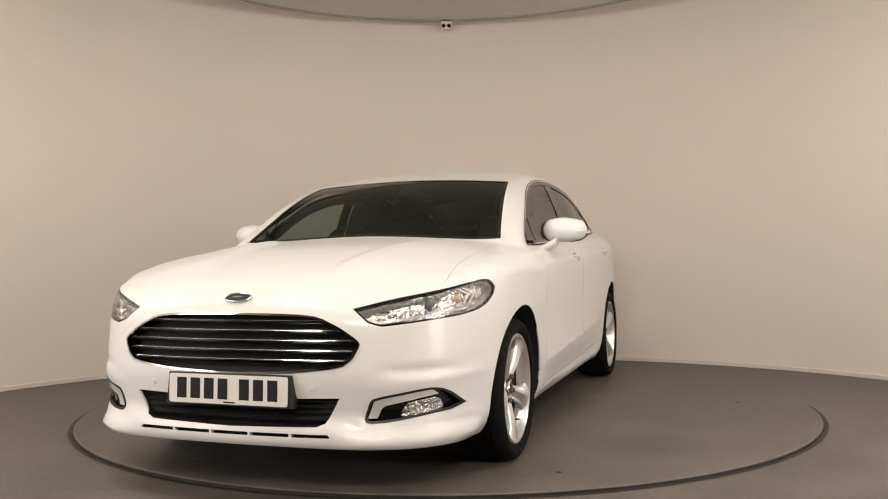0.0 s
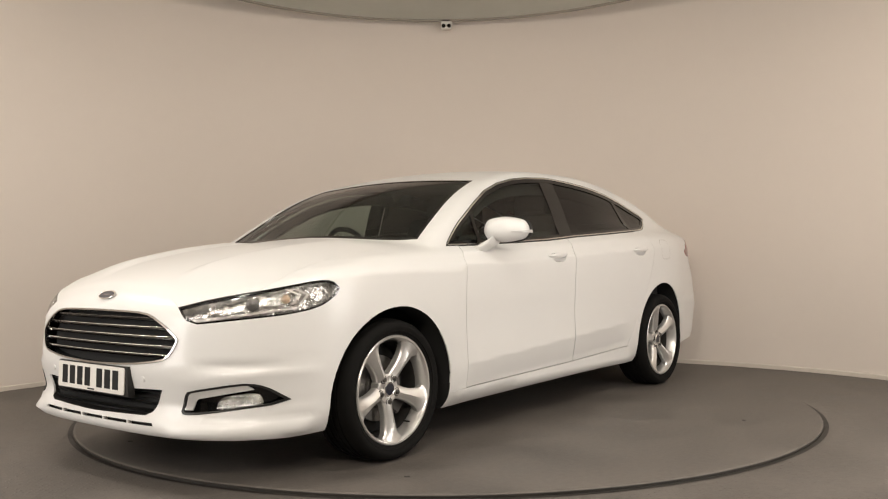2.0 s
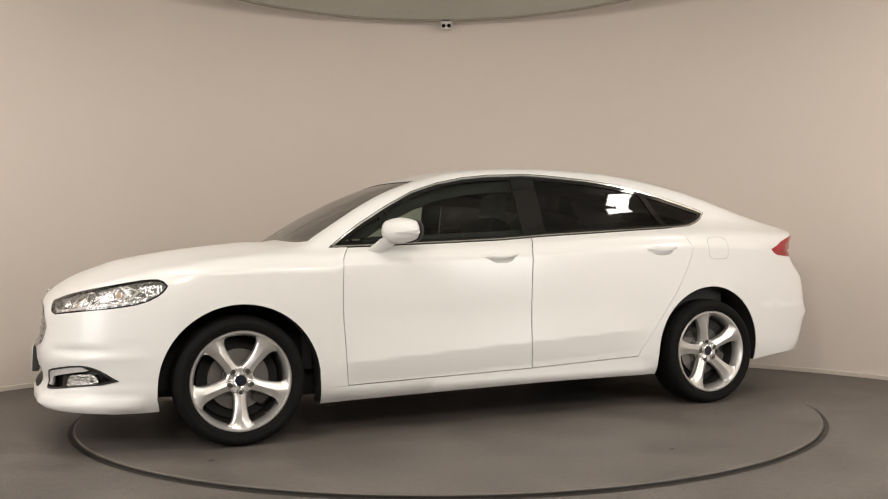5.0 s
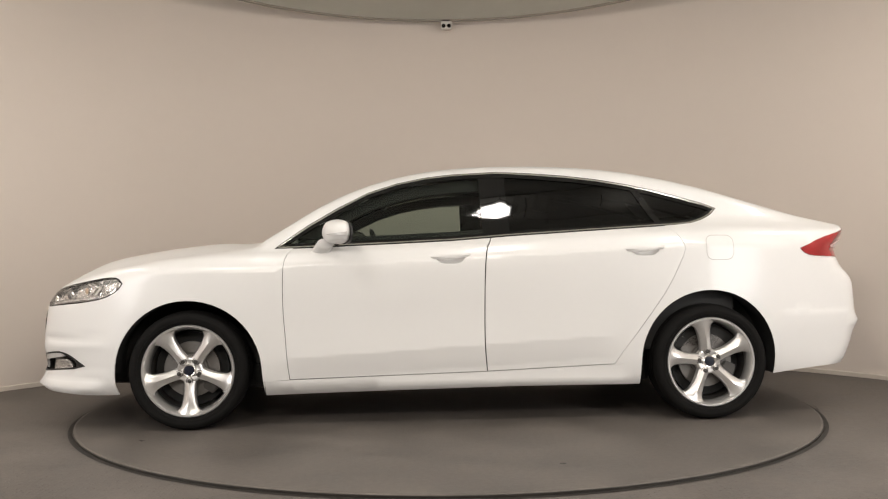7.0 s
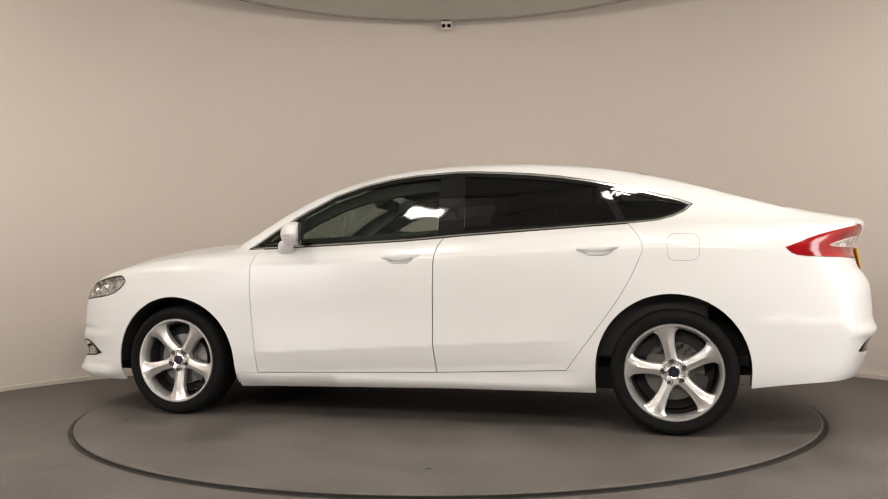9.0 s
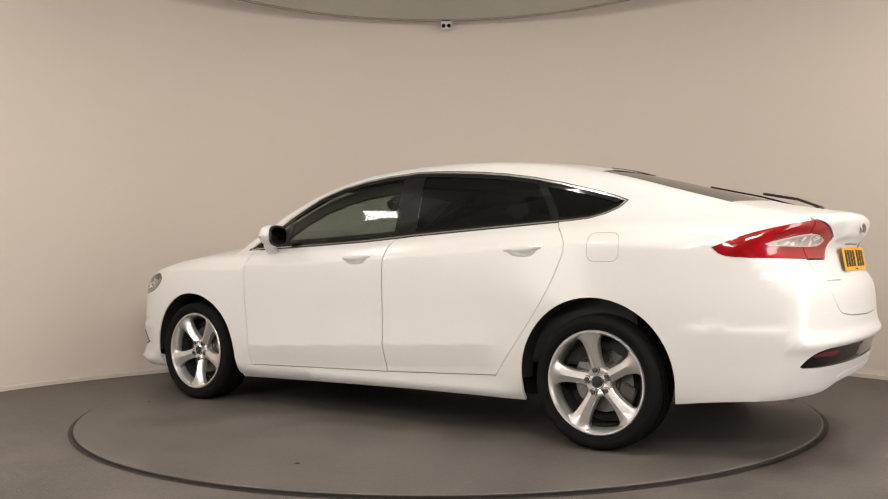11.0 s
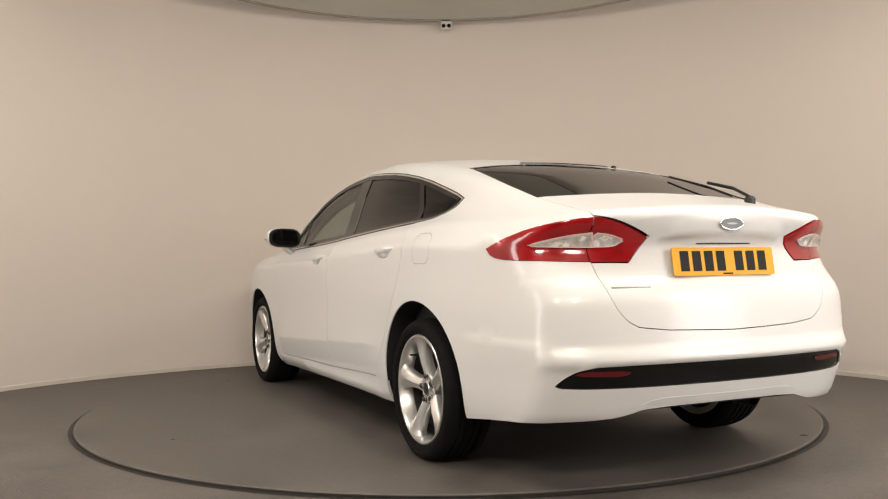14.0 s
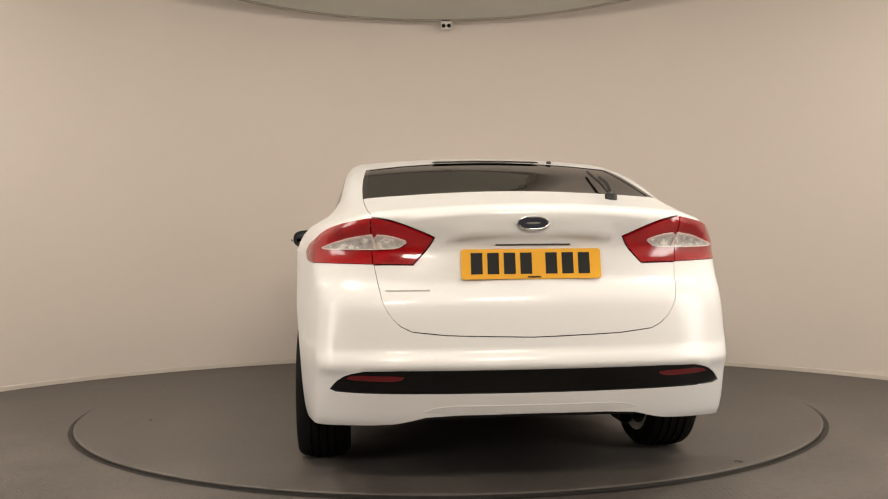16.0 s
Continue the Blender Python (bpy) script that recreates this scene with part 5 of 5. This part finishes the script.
def build_interior(car):
    inn = new("interior")
    inn.parent = car
    part("cabin_floor", box_bm(2.9, 1.36, 0.06, pose(-0.35, 0, 0.36), 0.01), TRIM_DARK, inn)
    for s in (1, -1):
        part("door_card", box_bm(2.6, 0.05, 0.58, pose(-0.30, s * 0.765, 0.67), 0.02), TRIM_DARK, inn)
    # dashboard
    part("dashboard", prism_bm([(0.0, 0.0), (0.55, 0.05), (0.62, 0.30), (0.42, 0.36), (0.10, 0.37), (0.0, 0.30)], 1.46, pose(0.46, 0.73, 0.60, 90), 0.02), TRIM_DARK, inn, "dark dashboard")
    part("firewall", box_bm(0.05, 1.45, 0.6, pose(1.06, 0, 0.64)), TRIM_DARK, inn)
    ring = [Vector((0, 0.19 * math.cos(2 * math.pi * i / 28), 0.19 * math.sin(2 * math.pi * i / 28))) for i in range(28)]
    mt = pose(0.40, -0.38, 0.92, 0, 22, 0)
    st = smooth(part("steering_wheel", tube_bm([mt @ p for p in ring], 0.016, 8, True), TRIM_DARK, inn, "dark steering wheel"), 80)
    part("hub_pad", box_bm(0.05, 0.17, 0.13, mt, 0.03), TRIM_DARK, st)
    for y in (-0.38, 0.38):
        part("seat_cushion", box_bm(0.52, 0.50, 0.20, pose(-0.12, y, 0.52, 0, -8), 0.06, 3), CLOTH, inn)
        part("seat_back", box_bm(0.16, 0.48, 0.66, pose(-0.42, y, 0.86, 0, -18), 0.06, 3), CLOTH, inn)
        part("headrest", box_bm(0.10, 0.27, 0.18, pose(-0.565, y, 1.265, 0, -14), 0.045, 3), CLOTH, inn)
    part("rear_bench", box_bm(0.52, 1.28, 0.22, pose(-0.98, 0, 0.56, 0, -6), 0.06, 3), CLOTH, inn)
    part("rear_backrest", box_bm(0.16, 1.28, 0.60, pose(-1.28, 0, 0.85, 0, -24), 0.05, 3), CLOTH, inn)
    part("parcel_shelf", box_bm(0.72, 1.20, 0.03, pose(-1.75, 0, 0.98, 0, 3), 0.01), TRIM_DARK, inn)
    # rear-view mirror
    part("rear_view_mirror", box_bm(0.035, 0.24, 0.065, pose(0.38, 0, 1.255, 0, -8), 0.014), TRIM_DARK, inn)
    part("sensor_box", box_bm(0.10, 0.12, 0.06, pose(0.43, 0, 1.285, 0, 30), 0.015), TRIM_DARK, inn)
    # roof lining
    half = join_runs(screen_top, dlo_top[10:-4], glass_top)
    panel("headliner", "tube", join_runs(half, flip(half)), HEADLINER, inn, step=0.08, gap=0.0, depth=0, raise_by=-0.03, label="pale grey roof lining")


# ---------------------------------------------------------------- build

build_room()
table = build_turntable()
build_wall_camera()
car = build_car()


def motions():
    spun = [(t, pose(0, 0, 0, 0, 0, a)) for t, a in TURN]
    walk(table, spun)
    walk(car, [(t, m @ pose(*CAR_OFF, 0)) for t, m in spun])


motions()
